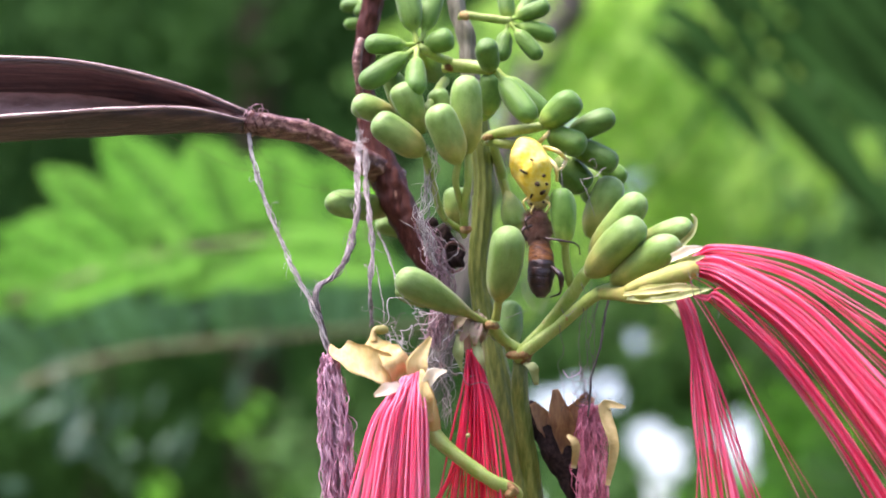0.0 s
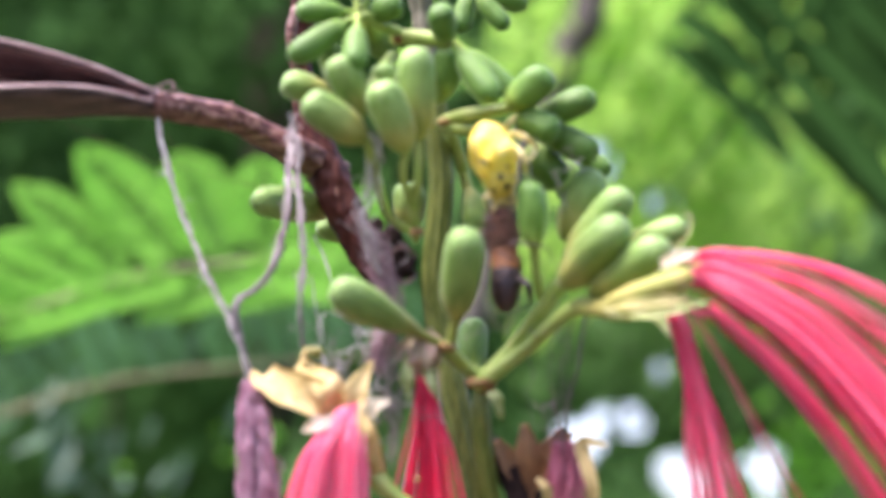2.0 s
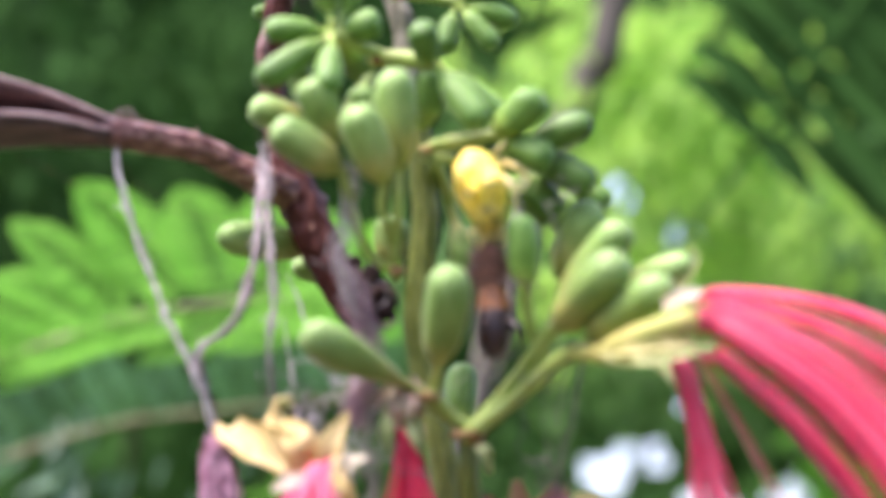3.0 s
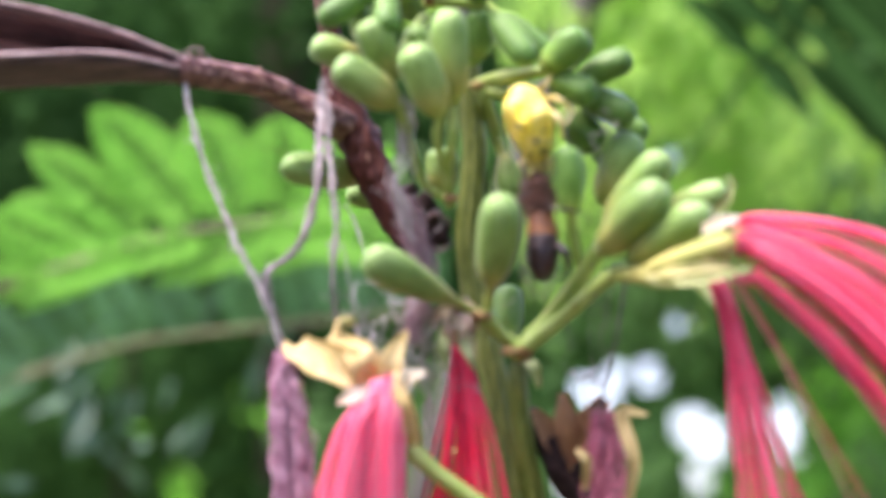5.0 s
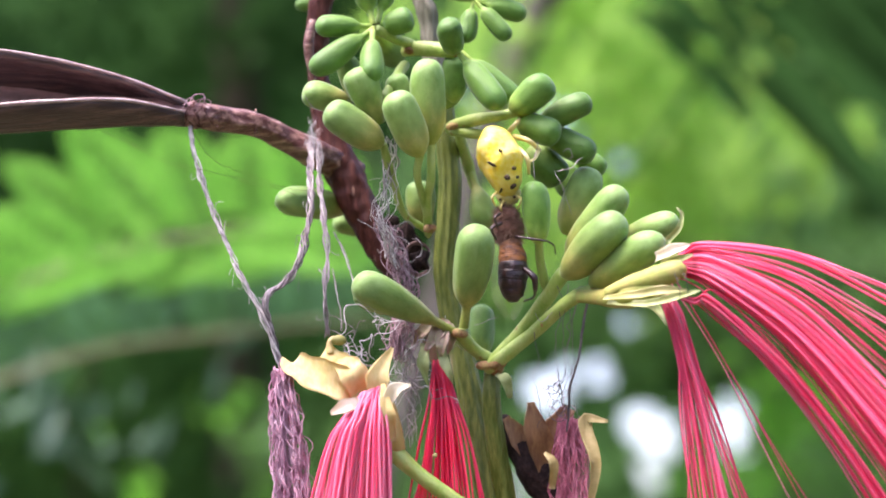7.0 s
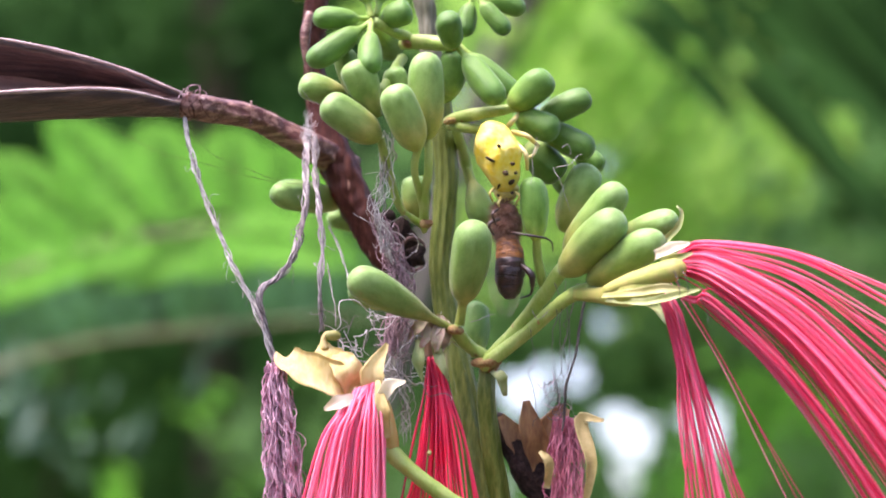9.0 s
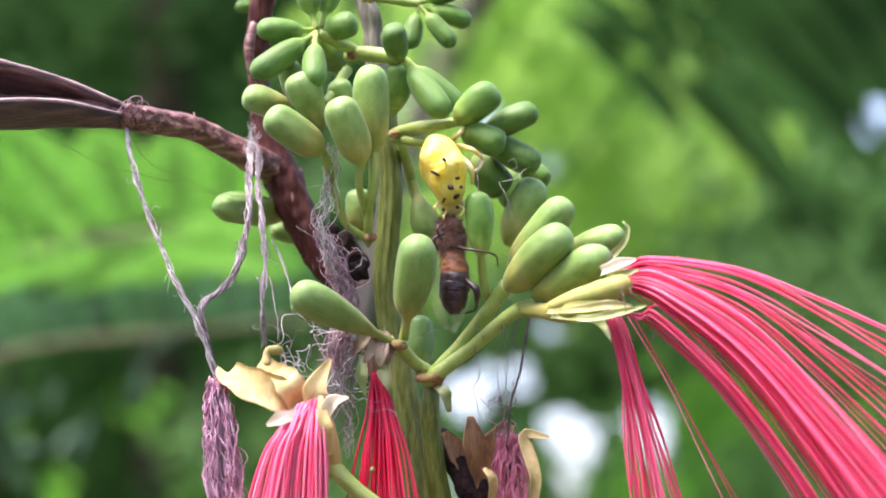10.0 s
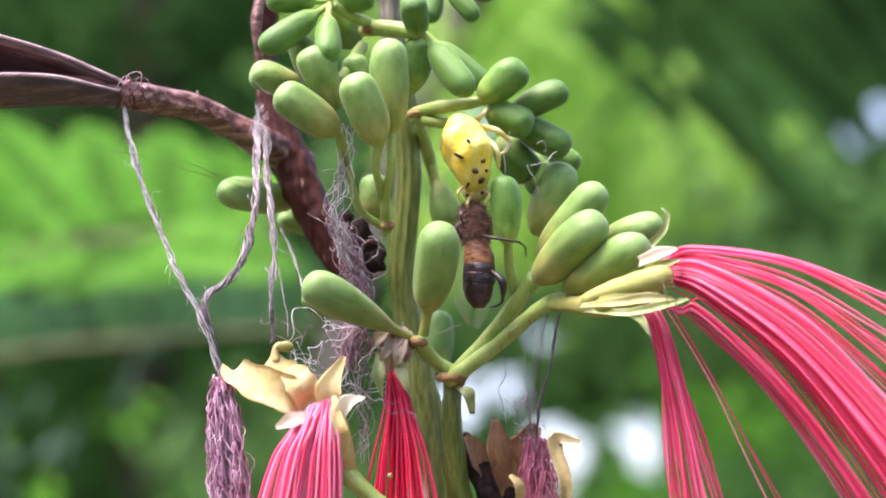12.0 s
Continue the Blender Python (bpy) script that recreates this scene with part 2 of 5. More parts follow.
# near-black with greener blotches: the forest's shade is put into the colour
M_FAR = material("far_forest_shade_tone", (0.006, 0.017, 0.005), (0.030, 0.090, 0.016), 2.2, 0.95, 0.0, fine=9, bias=0.08, spec=0.05)
# bark of trees standing in shade, which is put into this near-black colour
M_TRUNK = material("trunk_bark", (0.022, 0.021, 0.012), (0.045, 0.04, 0.026), 20, 0.95, 0.5, (1, 1, 0.2), spec=0.1)
M_GREYBARK = material("pale_trunk_bark", (0.065, 0.060, 0.048), (0.115, 0.105, 0.09), 20, 0.9, 0.5, (1, 1, 0.2), spec=0.1)
M_GROUND = material("leaf_litter", (0.06, 0.07, 0.03), (0.10, 0.08, 0.05), 3, 0.95, 0.3)


def thing(name, p, label, category, group=""):
    ob = new(name)
    ob.location = mm(p)
    ob.empty_display_size = 0.01
    return tagged(ob, label, category, group)


def origin(ob):
    here = Vector()
    while ob:
        here = here + ob.location
        ob = ob.parent
    return here


def part(name, bm, mat, parent, label="", smooth=True):
    """Links a bmesh, in world metres, as one mesh under a thing or a part."""
    me = bpy.data.meshes.new(name)
    if parent:
        bmesh.ops.translate(bm, verts=bm.verts, vec=-origin(parent))
    bm.to_mesh(me)
    bm.free()
    me.materials.append(mat)
    if smooth:
        me.shade_smooth()
    ob = new(name, me)
    ob.parent = parent
    return tagged(ob, label)


def spline(points, steps=6):
    """Points along a smooth line through the given ones."""
    pts = [Vector(p) for p in points]
    if len(pts) == 2:
        return [pts[0].lerp(pts[1], n / steps) for n in range(steps + 1)]
    ext = [2 * pts[0] - pts[1], *pts, 2 * pts[-1] - pts[-2]]
    out = []
    for a, b, c, d in zip(ext, ext[1:], ext[2:], ext[3:]):
        for n in range(steps):
            t = n / steps
            out.append(0.5 * (2 * b + (c - a) * t + (2 * a - 5 * b + 4 * c - d) * t * t + (3 * b - a - 3 * c + d) * t ** 3))
    return out + [pts[-1]]


def tube(bm, points, radii, sides=10, steps=6, ribs=0, depth=0.0, rough=0.0, scale=400.0):
    """A closed tube through points (mm) with radii (mm) given at the same points."""
    line = [mm(p) for p in spline(points, steps)]
    n = len(line)
    ks = [i / (n - 1) * (len(radii) - 1) for i in range(n)]
    rr = [radii[int(k)] + (radii[min(int(k) + 1, len(radii) - 1)] - radii[int(k)]) * (k - int(k)) for k in ks]
    side = Vector((1, 0, 0)) if abs((line[-1] - line[0]).normalized().x) < 0.7 else Vector((0, 0, 1))
    rings = []
    for i, p in enumerate(line):
        ahead = (line[min(i + 1, n - 1)] - line[max(i - 1, 0)]).normalized()
        side = (side - ahead * side.dot(ahead)).normalized()
        other = ahead.cross(side)
        ring = []
        for s in range(sides):
            a = 2 * math.pi * s / sides
            r = rr[i] / 1000 * (1 + (depth * math.cos(ribs * a) if ribs else 0))
            q = p + (side * math.cos(a) + other * math.sin(a)) * r
            if rough:
                q = q + (q - p) * rough * noise.noise(q * scale)
            ring.append(bm.verts.new(q))
        rings.append(ring)
    for a, b in zip(rings, rings[1:]):
        for s in range(sides):
            bm.faces.new((a[s], a[(s + 1) % sides], b[(s + 1) % sides], b[s]))
    bm.faces.new(rings[0][::-1])
    bm.faces.new(rings[-1])
    return bm


def blob(bm, centre, radii, along=None, rough=0.0, scale=500.0, seg=18, rings=12):
    """An ellipsoid (mm) with its z axis turned along a direction."""
    turn = Vector(along).to_track_quat("Z", "Y").to_matrix().to_4x4() if along else Matrix()
    made = bmesh.ops.create_uvsphere(bm, u_segments=seg, v_segments=rings, radius=1.0)["verts"]
    m = Matrix.Translation(mm(centre)) @ turn @ Matrix.Diagonal((*[r / 1000 for r in radii], 1))
    for v in made:
        q = m @ v.co
        if rough:
            q = q + (q - mm(centre)) * rough * noise.noise(q * scale)
        v.co = q
    return bm


def blade(bm, points, widths, normal, cup=0.25, thick=0.12, cells=7, ruffle=0.35):
    """A petal or leaf: a cupped, solid strip along points (mm) with widths (mm) at those points."""
    line = [Vector(p) for p in spline(points, 5)]
    n, nrm = len(line), Vector(normal).normalized()
    top, low = [], []
    for i, p in enumerate(line):
        k = i / (n - 1) * (len(widths) - 1)
        w = widths[int(k)] + (widths[min(int(k) + 1, len(widths) - 1)] - widths[int(k)]) * (k - int(k))
        ahead = (line[min(i + 1, n - 1)] - line[max(i - 1, 0)]).normalized()
        across = ahead.cross(nrm).normalized()
        up = across.cross(ahead)
        for rows, lift in ((top, thick / 2), (low, -thick / 2)):
            row = []
            for c in range(cells + 1):
                u = 2 * c / cells - 1
                q = p + across * u * w / 2 * (1 + 0.16 * noise.noise(p * 0.9)) + up * (cup * w * u * u + lift * (1 - 0.7 * u * u))
                row.append(bm.verts.new(mm(q + up * ruffle * (noise.noise(q * 0.55) + 0.5 * noise.noise(q * 1.3)))))
            rows.append(row)
    for rows, flip in ((top, False), (low, True)):
        for a, b in zip(rows, rows[1:]):
            for c in range(cells):
                q = (a[c], a[c + 1], b[c + 1], b[c])
                bm.faces.new(q[::-1] if flip else q)
    for c in (0, cells):
        for a, b, e, f in zip(top, top[1:], low, low[1:]):
            bm.faces.new((a[c], b[c], f[c], e[c]))
    for k in (0, -1):
        for c in range(cells):
            bm.faces.new((top[k][c], top[k][c + 1], low[k][c + 1], low[k][c]))
    return bm


PROFILES = {"oblong": [(0, 0.22), (0.04, 0.40), (0.11, 0.62), (0.21, 0.81), (0.36, 0.94), (0.56, 1), (0.75, 0.985), (0.87, 0.87), (0.945, 0.65), (0.985, 0.36), (1, 0.02)],
            "stalked": [(0, 0.25), (0.17, 0.23), (0.23, 0.38), (0.29, 0.64), (0.38, 0.84), (0.52, 0.96), (0.70, 1), (0.84, 0.95), (0.92, 0.77), (0.975, 0.46), (1, 0.02)],
            "long": [(0, 0.22), (0.20, 0.24), (0.28, 0.37), (0.41, 0.64), (0.57, 0.87), (0.74, 1), (0.87, 0.95), (0.945, 0.75), (0.985, 0.43), (1, 0.02)],
            "pear": [(0, 0.26), (0.08, 0.40), (0.20, 0.60), (0.36, 0.79), (0.55, 0.95), (0.73, 1), (0.86, 0.93), (0.945, 0.70), (0.985, 0.40), (1, 0.02)]}


def bud_mesh(name, shape, mat):
    """A bud from z 0 (pedicel) to z 1 (tip), greatest radius 1, with two seams where its lobes meet."""
    bm = bmesh.new()
    sides = 26
    rows = []
    for p in spline([(r, 0, z) for z, r in PROFILES[shape]], 3):
        r, z = p.x, p.z
        ring = []
        for n in range(sides):
            a = 2 * math.pi * n / sides
            rr = r * (1 + 0.022 * math.cos(5 * a) - (0.045 if n % 13 == 0 and z > 0.25 else 0) + 0.09 * noise.noise(Vector((math.cos(a), math.sin(a), z * 2.2))))
            ring.append(bm.verts.new((rr * math.cos(a), rr * math.sin(a), z)))
        rows.append(ring)
    for a, b in zip(rows, rows[1:]):
        for n in range(sides):
            bm.faces.new((a[n], a[(n + 1) % sides], b[(n + 1) % sides], b[n]))
    bm.faces.new(rows[0][::-1])
    bm.faces.new(rows[-1])
    me = bpy.data.meshes.new(name)
    bm.to_mesh(me)
    bm.free()
    me.materials.append(mat)
    me.shade_smooth()
    return me


# ---- far setting: ground, forest edge with gaps of sky ----
def ground():
    bm = bmesh.new()
    bmesh.ops.create_grid(bm, x_segments=40, y_segments=40, size=60)
    for v in bm.verts:
        v.co.z = 0.05 * noise.noise(v.co * 0.4)
    # out of view; added to close off the light from below
    tagged(part("ground", bm, M_GROUND, None), "bare forest ground covered with leaf litter", "ground", kind="structure")


# gaps of sky, placed to fit the camera's view: across and up at 3 m behind the plant, radius (mm)
GAPS = [((155, 3000, 318), 30), ((178, 3000, 350), 15), ((226, 3000, 337), 20), ((275, 3000, 277), 22), ((299, 3000, 247), 27), ((281, 3000, 196), 13), ((386, 3000, 272), 28), ((394, 3000, 232), 20), ((270, 3000, 406), 13), ((286, 3000, 403), 12), ((255, 3000, 413), 9),
        ((695, 3000, 685), 25), ((727, 3000, 702), 18), ((64.8, 3000, 708.5), 14), ((109.8, 3000, 193.9), 14), ((179, 3000, 688), 26), ((256, 3000, 628), 22)]


def in_gap(p, room=1.0):
    """Whether a place (mm), seen from near the camera, lies within a gap."""
    eye = Vector((4, -310, -52))
    q = eye + (Vector(p) - eye) * (3310 / (p[1] + 310))
    return any(math.hypot(q.x - g[0], q.z - g[2]) < r * room * (1 + 0.12 * noise.noise(q / 30)) for g, r in GAPS)


def forest_edge():
    """A sheet far behind the plant, foliage light and shade painted on; sky shows through its gaps."""
    bm = bmesh.new()
    nx, nz, x0, x1, z0, z1 = 340, 200, -2400, 2400, -1720, 1800
    grid = {}
    for i in range(nx + 1):
        for j in range(nz + 1):
            x, z = x0 + (x1 - x0) * i / nx, z0 + (z1 - z0) * j / nz
            grid[i, j] = bm.verts.new(mm((x, 3000 + 120 * noise.noise(Vector((x, z, 0)) / 300), z)))
    for i in range(nx):
        for j in range(nz):
            c = Vector((x0 + (x1 - x0) * (i + 0.5) / nx, 3000, z0 + (z1 - z0) * (j + 0.5) / nz))
            if in_gap(c):
                continue
            bm.faces.new((grid[i, j], grid[i + 1, j], grid[i + 1, j + 1], grid[i, j + 1]))
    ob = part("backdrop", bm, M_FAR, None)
    tagged(ob, "dark green forest edge with gaps of white sky", "forest", kind="structure")


def add_sky_blocker():
    """Unseen ring beside and behind the camera, added to block low sky; open overhead."""
    bm = bmesh.new()
    rows = []
    for i in range(61):
        a = radians(52 + 256 * i / 60)
        row = []
        for j in range(13):
            r = 4.2 + 0.5 * noise.noise(Vector((a * 4, j * 0.7, 3)))
            row.append(bm.verts.new((r * math.sin(a), r * math.cos(a), -0.2 + j * (0.23 + 0.03 * noise.noise(Vector((a * 9, 0, 1)))))))
        rows.append(row)
    for a, b in zip(rows, rows[1:]):
        for j in range(12):
            bm.faces.new((a[j], b[j], b[j + 1], a[j + 1]))
    tagged(part("sky_blocker_ring", bm, M_FAR, None), "unseen dark green ring added to block the low sky", "forest", kind="structure")


def leaf_cloud(name, mat, spots, count, size, label, category="shrub", lean=(0, 0, -1), seed=1, clump=14):
    """Loose foliage: many small folded leaves scattered round the given spots (centre, spread), one mesh."""
    r = random.Random(seed)
    verts, faces = [], []
    for c, s in spots:
        for n in range(count):
            if n % clump == 0:
                q = Vector((c[0] + r.gauss(0, s[0]), c[1] + r.gauss(0, s[1]), c[2] + r.gauss(0, s[2])))
                way = Vector((r.gauss(0, 1), r.gauss(0, 1), r.gauss(0, 1))) + Vector(lean) * 1.2
            p = q + Vector((r.gauss(0, 1), r.gauss(0, 1), r.gauss(0, 1))) * size * 0.7
            # leaves before a gap are left out to fit the camera's view
            if in_gap(p, 1.25):
                continue
            p = mm(p)
            d = (Vector((r.gauss(0, 1), r.gauss(0, 1), r.gauss(0, 1))) * 0.6 + way).normalized()
            w = d.cross(Vector((r.gauss(0, 1), r.gauss(0, 1), r.gauss(0, 1)))).normalized()
            l = size / 1000 * r.uniform(0.6, 1.3)
            n = w.cross(d)
            k = len(verts)
            verts += [p, p + d * l * 0.4 + w * l * 0.2 + n * l * 0.05, p + d * l, p + d * l * 0.4 - w * l * 0.2 + n * l * 0.05, p + d * l * 0.45]
            faces += [(k, k + 1, k + 4), (k + 1, k + 2, k + 4), (k + 2, k + 3, k + 4), (k + 3, k, k + 4)]
    me = bpy.data.meshes.new(name)
    me.from_pydata(verts, [], faces)
    me.materials.append(mat)
    return tagged(new(name, me), label, category, kind="stuff")


def pinna(bm, base, tip, width, count, sag=0.1, fill=1.0):
    """One feather of a leaf: a midrib with two rows of narrow leaflets lying close together."""
    a, b = Vector(base), Vector(tip)
    along = b - a
    view = Vector((0.15, -1, 0.25))
    across = along.cross(view).normalized()
    tube(bm, [a, a.lerp(b, 0.5) + Vector((0, 0, 2)), b], [0.5, 0.35, 0.15], 5, 5)
    for n in range(count):
        k = (n + 0.5) / count
        p = a.lerp(b, k) + Vector((0, 0, 2)) * 4 * k * (1 - k)
        w = width * fill * (0.55 + 0.45 * math.sin(math.pi * min(1, k * 0.95 + 0.12)) ** 0.6) * (1 - 0.75 * k ** 5)
        for s in (-1, 1):
            d = (across * s + along.normalized() * 0.35).normalized()
            h = along.length / count * 0.46
            e = along.normalized()
            q = [p, p + d * w * 0.3 + e * h, p + d * w * 0.8 + e * h, p + d * w + e * h * 0.3, p + d * w * 0.8 - e * h, p + d * w * 0.3 - e * h]
            lift = view.normalized() * rnd.uniform(-0.8, 0.8)
            vs = [bm.verts.new(mm(v + lift)) for v in q]
            bm.faces.new(vs)


def feather_leaf(name, rachis, pinnae, mat, label, width, count=22, stalk_mat=None):
    ob = thing(name, rachis[0], label, "leaf")
    bm = bmesh.new()
    tube(bm, rachis, [1.4, 1.2, 1.0, 0.7], 8, 8)
    part("rachis", bm, stalk_mat or M_PEDICEL, ob)
    for base, tip, w in pinnae:
        bm = bmesh.new()
        tip = Vector(base).lerp(Vector(tip), rnd.uniform(0.86, 1.12)) + Vector((rnd.gauss(0, 3), rnd.gauss(0, 4), rnd.gauss(0, 2)))
        pinna(bm, base, tip, width * w, count)
        part("pinna", bm, mat, ob, smooth=False)
    return ob


def background():
    ground()
    forest_edge()
    add_sky_blocker()
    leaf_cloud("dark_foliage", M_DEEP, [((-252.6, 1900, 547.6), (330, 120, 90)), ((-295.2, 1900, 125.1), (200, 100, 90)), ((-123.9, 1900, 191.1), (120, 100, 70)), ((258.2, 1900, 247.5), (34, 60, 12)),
                                       ((343.9, 1700, 281.3), (70, 80, 40)), ((-343.2, 1700, 454.3), (200, 100, 60)), ((-43.7, 1900, 515.3), (150, 100, 120))], 2200, 26, "dense undergrowth, deep shade put into its dark green", seed=2)
    leaf_cloud("bright_foliage", M_BRIGHT, [((109.6, 1200, 324.7), (38, 50, 45)), ((99.3, 1200, 361.7), (32, 50, 30)), ((144.9, 1200, 288), (45, 50, 28)), ((130.6, 1300, 248.8), (40, 40, 16))], 420, 22, "shrub leaves, sunlight put into their yellow-green", seed=3)
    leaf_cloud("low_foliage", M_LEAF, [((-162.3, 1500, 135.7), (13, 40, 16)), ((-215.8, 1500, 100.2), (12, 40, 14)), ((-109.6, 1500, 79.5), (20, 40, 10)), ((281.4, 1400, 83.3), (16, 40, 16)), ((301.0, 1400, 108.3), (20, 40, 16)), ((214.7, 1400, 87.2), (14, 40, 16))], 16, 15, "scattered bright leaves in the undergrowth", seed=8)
    leaf_cloud("shrub_foliage", M_LEAF, [((245, 1400, 140), (45, 60, 26)), ((305, 1400, 118), (30, 60, 26)), ((215, 1400, 87), (20, 40, 12))], 150, 20, "bright fresh green shrub leaves", seed=21)
    leaf_cloud("under_foliage", M_MIDLEAF, [((-105, 1500, 95), (34, 40, 13)), ((-60.2, 1500, 154.6), (30, 40, 20))], 45, 20, "green undergrowth leaves, half-shade put into their colour", seed=15)
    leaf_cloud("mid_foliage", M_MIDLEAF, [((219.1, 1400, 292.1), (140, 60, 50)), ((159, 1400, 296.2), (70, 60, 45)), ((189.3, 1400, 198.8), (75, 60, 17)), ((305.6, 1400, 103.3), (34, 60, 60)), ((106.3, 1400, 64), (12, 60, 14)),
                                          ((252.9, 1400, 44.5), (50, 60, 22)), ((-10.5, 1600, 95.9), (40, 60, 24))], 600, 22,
               "mid-green shrub leaves, soft light put into their tone", seed=4)
    bm = bmesh.new()
    tube(bm, [(-150, 1800, -1720), (-155, 1800, -189.1), (-159.9, 1800, 388.1), (-165.4, 1800, 1023.3), (-140, 1800, 1800)], [32, 27, 22, 18, 12], 12, 6, rough=0.1, scale=20)
    ob = thing("slim_tree", (-150, 1800, -1700), "slim tree, shade put into its dark brown bark", "tree")
    part("trunk", bm, M_TRUNK, ob)
    bm = bmesh.new()
    tube(bm, [(-420, 1140, -1720), (-260, 1135, -700), (-31.2, 1130, 44.3), (5.4, 1130, 158.3), (32.6, 1130, 251.1), (45.4, 1130, 282.4), (60.3, 1130, 317.5), (72.5, 1130, 345.8), (84.9, 1130, 385), (190, 1130, 900)], [22, 16, 8, 7, 8, 9, 10, 11, 11, 9], 12, 6, rough=0.1, scale=20)
    tagged(part("leaning_tree", bm, M_GREYBARK, None), "grey-brown leaning tree trunk among leaves", "tree")
    # the bright feathery leaf
    rachis = [(-207.4, 528, 51), (-153.5, 534, 74.8), (-125.8, 537, 85.1), (-101.9, 540, 93), (-74.4, 543, 97.6), (-46.7, 547, 100.6), (-19.4, 552, 103.4)]
    up = [((-107.1, 539, 93.8), (-150.4, 536, 123.8), 0.95), ((-115.4, 538, 91.4), (-153.3, 534, 110.4), 0.75), ((-127.5, 537, 87.5), (-162, 532, 99.7), 0.75), ((-139.4, 535, 81.9), (-179.3, 530, 89.2), 0.75), ((-153.4, 533, 75.9), (-196.5, 528, 77.1), 0.8), ((-169, 532, 68.6), (-213.6, 526, 68.7), 0.8),
          ((-88.1, 541, 98.7), (-118, 537, 133), 1.25), ((-74.4, 543, 100.1), (-86.7, 540, 134.9), 1.3), ((-58.9, 545, 102.5), (-66, 542, 134.1), 1.25), ((-41.4, 548, 103.1), (-50.9, 544, 127.4), 1.2), ((-25.5, 551, 104.1), (-31.6, 546, 123.6), 1.15)]
    down = [((-87.9, 540, 92.3), (-149.4, 535, 72.1), 0.7), ((-58.9, 543, 96.4), (-115.2, 538, 75), 0.85), ((-63.8, 543, 96.4), (-17.2, 548, 87.3), 1.1), ((-115.5, 538, 86.9), (-155.3, 532, 79.4), 0.5), ((-35.7, 548, 99.3), (-73.9, 542, 82.2), 0.9), ((-108, 538, 87.3), (-150, 530, 66), 0.6)]
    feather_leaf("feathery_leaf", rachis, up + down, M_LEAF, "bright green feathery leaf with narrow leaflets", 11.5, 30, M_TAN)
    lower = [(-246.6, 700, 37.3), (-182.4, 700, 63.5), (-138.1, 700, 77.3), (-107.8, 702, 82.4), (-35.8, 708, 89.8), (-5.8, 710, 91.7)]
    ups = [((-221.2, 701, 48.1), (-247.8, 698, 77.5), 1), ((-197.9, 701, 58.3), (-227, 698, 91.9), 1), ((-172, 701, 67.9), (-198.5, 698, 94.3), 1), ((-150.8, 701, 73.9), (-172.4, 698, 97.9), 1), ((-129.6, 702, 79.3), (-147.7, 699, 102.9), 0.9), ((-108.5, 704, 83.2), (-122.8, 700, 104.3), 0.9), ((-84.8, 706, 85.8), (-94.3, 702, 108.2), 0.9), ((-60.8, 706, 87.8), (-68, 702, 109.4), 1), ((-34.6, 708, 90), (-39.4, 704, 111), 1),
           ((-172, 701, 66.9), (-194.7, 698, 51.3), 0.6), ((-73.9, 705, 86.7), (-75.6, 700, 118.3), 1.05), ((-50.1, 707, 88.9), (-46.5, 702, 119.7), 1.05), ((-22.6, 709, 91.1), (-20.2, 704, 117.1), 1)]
    feather_leaf("shade_toned_leaf", lower, ups, M_LEAF2, "feathery leaf, shade put into its blue-green", 13.5, 18, M_TAN)
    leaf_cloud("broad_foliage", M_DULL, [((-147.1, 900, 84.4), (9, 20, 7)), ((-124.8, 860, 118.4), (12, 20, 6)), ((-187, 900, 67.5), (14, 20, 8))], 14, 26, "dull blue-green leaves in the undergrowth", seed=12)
    # woody stems that carry the leaves, down to the ground
    for name, pts, r, label in (("leaf_bush", [(-330, 620, -1720), (-270, 600, -900), (-246.3, 640, 40.6), (-216.4, 540, 54.5)], [14, 10, 5, 2], "slender brown bush stem bearing feathery leaves"),
                                ("low_bush", [(40, 1400, -1720), (90, 1400, -1000), (180, 1380, -300), (230, 1400, 60)], [18, 14, 9, 3], "thin brown shrub stem among green leaves"),
                                ("low_bush", [(420, 1400, -1720), (380, 1420, -1000), (300, 1400, -350), (330, 1400, 120)], [18, 14, 9, 3], "thin brown shrub stem among green leaves"),
                                ("low_bush", [(-420, 1900, -1720), (-380, 1880, -1000), (-330, 1850, -300), (-300, 1880, 250)], [20, 15, 10, 3], "thin shrub stem, shade put into its dark brown")):
        ob = thing(name, pts[0], label, "bush", "bush stems")
        bm = bmesh.new()
        tube(bm, pts, r, 8, 6, rough=0.15, scale=25)
        part("stem", bm, M_TRUNK, ob)
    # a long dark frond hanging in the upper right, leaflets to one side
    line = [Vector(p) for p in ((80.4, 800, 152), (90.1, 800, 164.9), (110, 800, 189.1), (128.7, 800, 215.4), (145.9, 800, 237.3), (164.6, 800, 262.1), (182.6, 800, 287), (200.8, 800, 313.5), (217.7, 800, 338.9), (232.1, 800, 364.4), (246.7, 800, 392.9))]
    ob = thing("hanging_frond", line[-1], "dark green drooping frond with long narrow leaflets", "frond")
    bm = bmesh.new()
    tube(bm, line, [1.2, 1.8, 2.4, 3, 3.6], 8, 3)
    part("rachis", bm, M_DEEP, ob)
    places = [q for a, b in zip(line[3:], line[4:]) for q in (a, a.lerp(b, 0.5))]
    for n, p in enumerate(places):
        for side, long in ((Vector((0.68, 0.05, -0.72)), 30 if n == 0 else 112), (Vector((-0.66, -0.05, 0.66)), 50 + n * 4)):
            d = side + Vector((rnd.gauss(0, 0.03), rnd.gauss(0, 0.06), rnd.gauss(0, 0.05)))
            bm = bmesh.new()
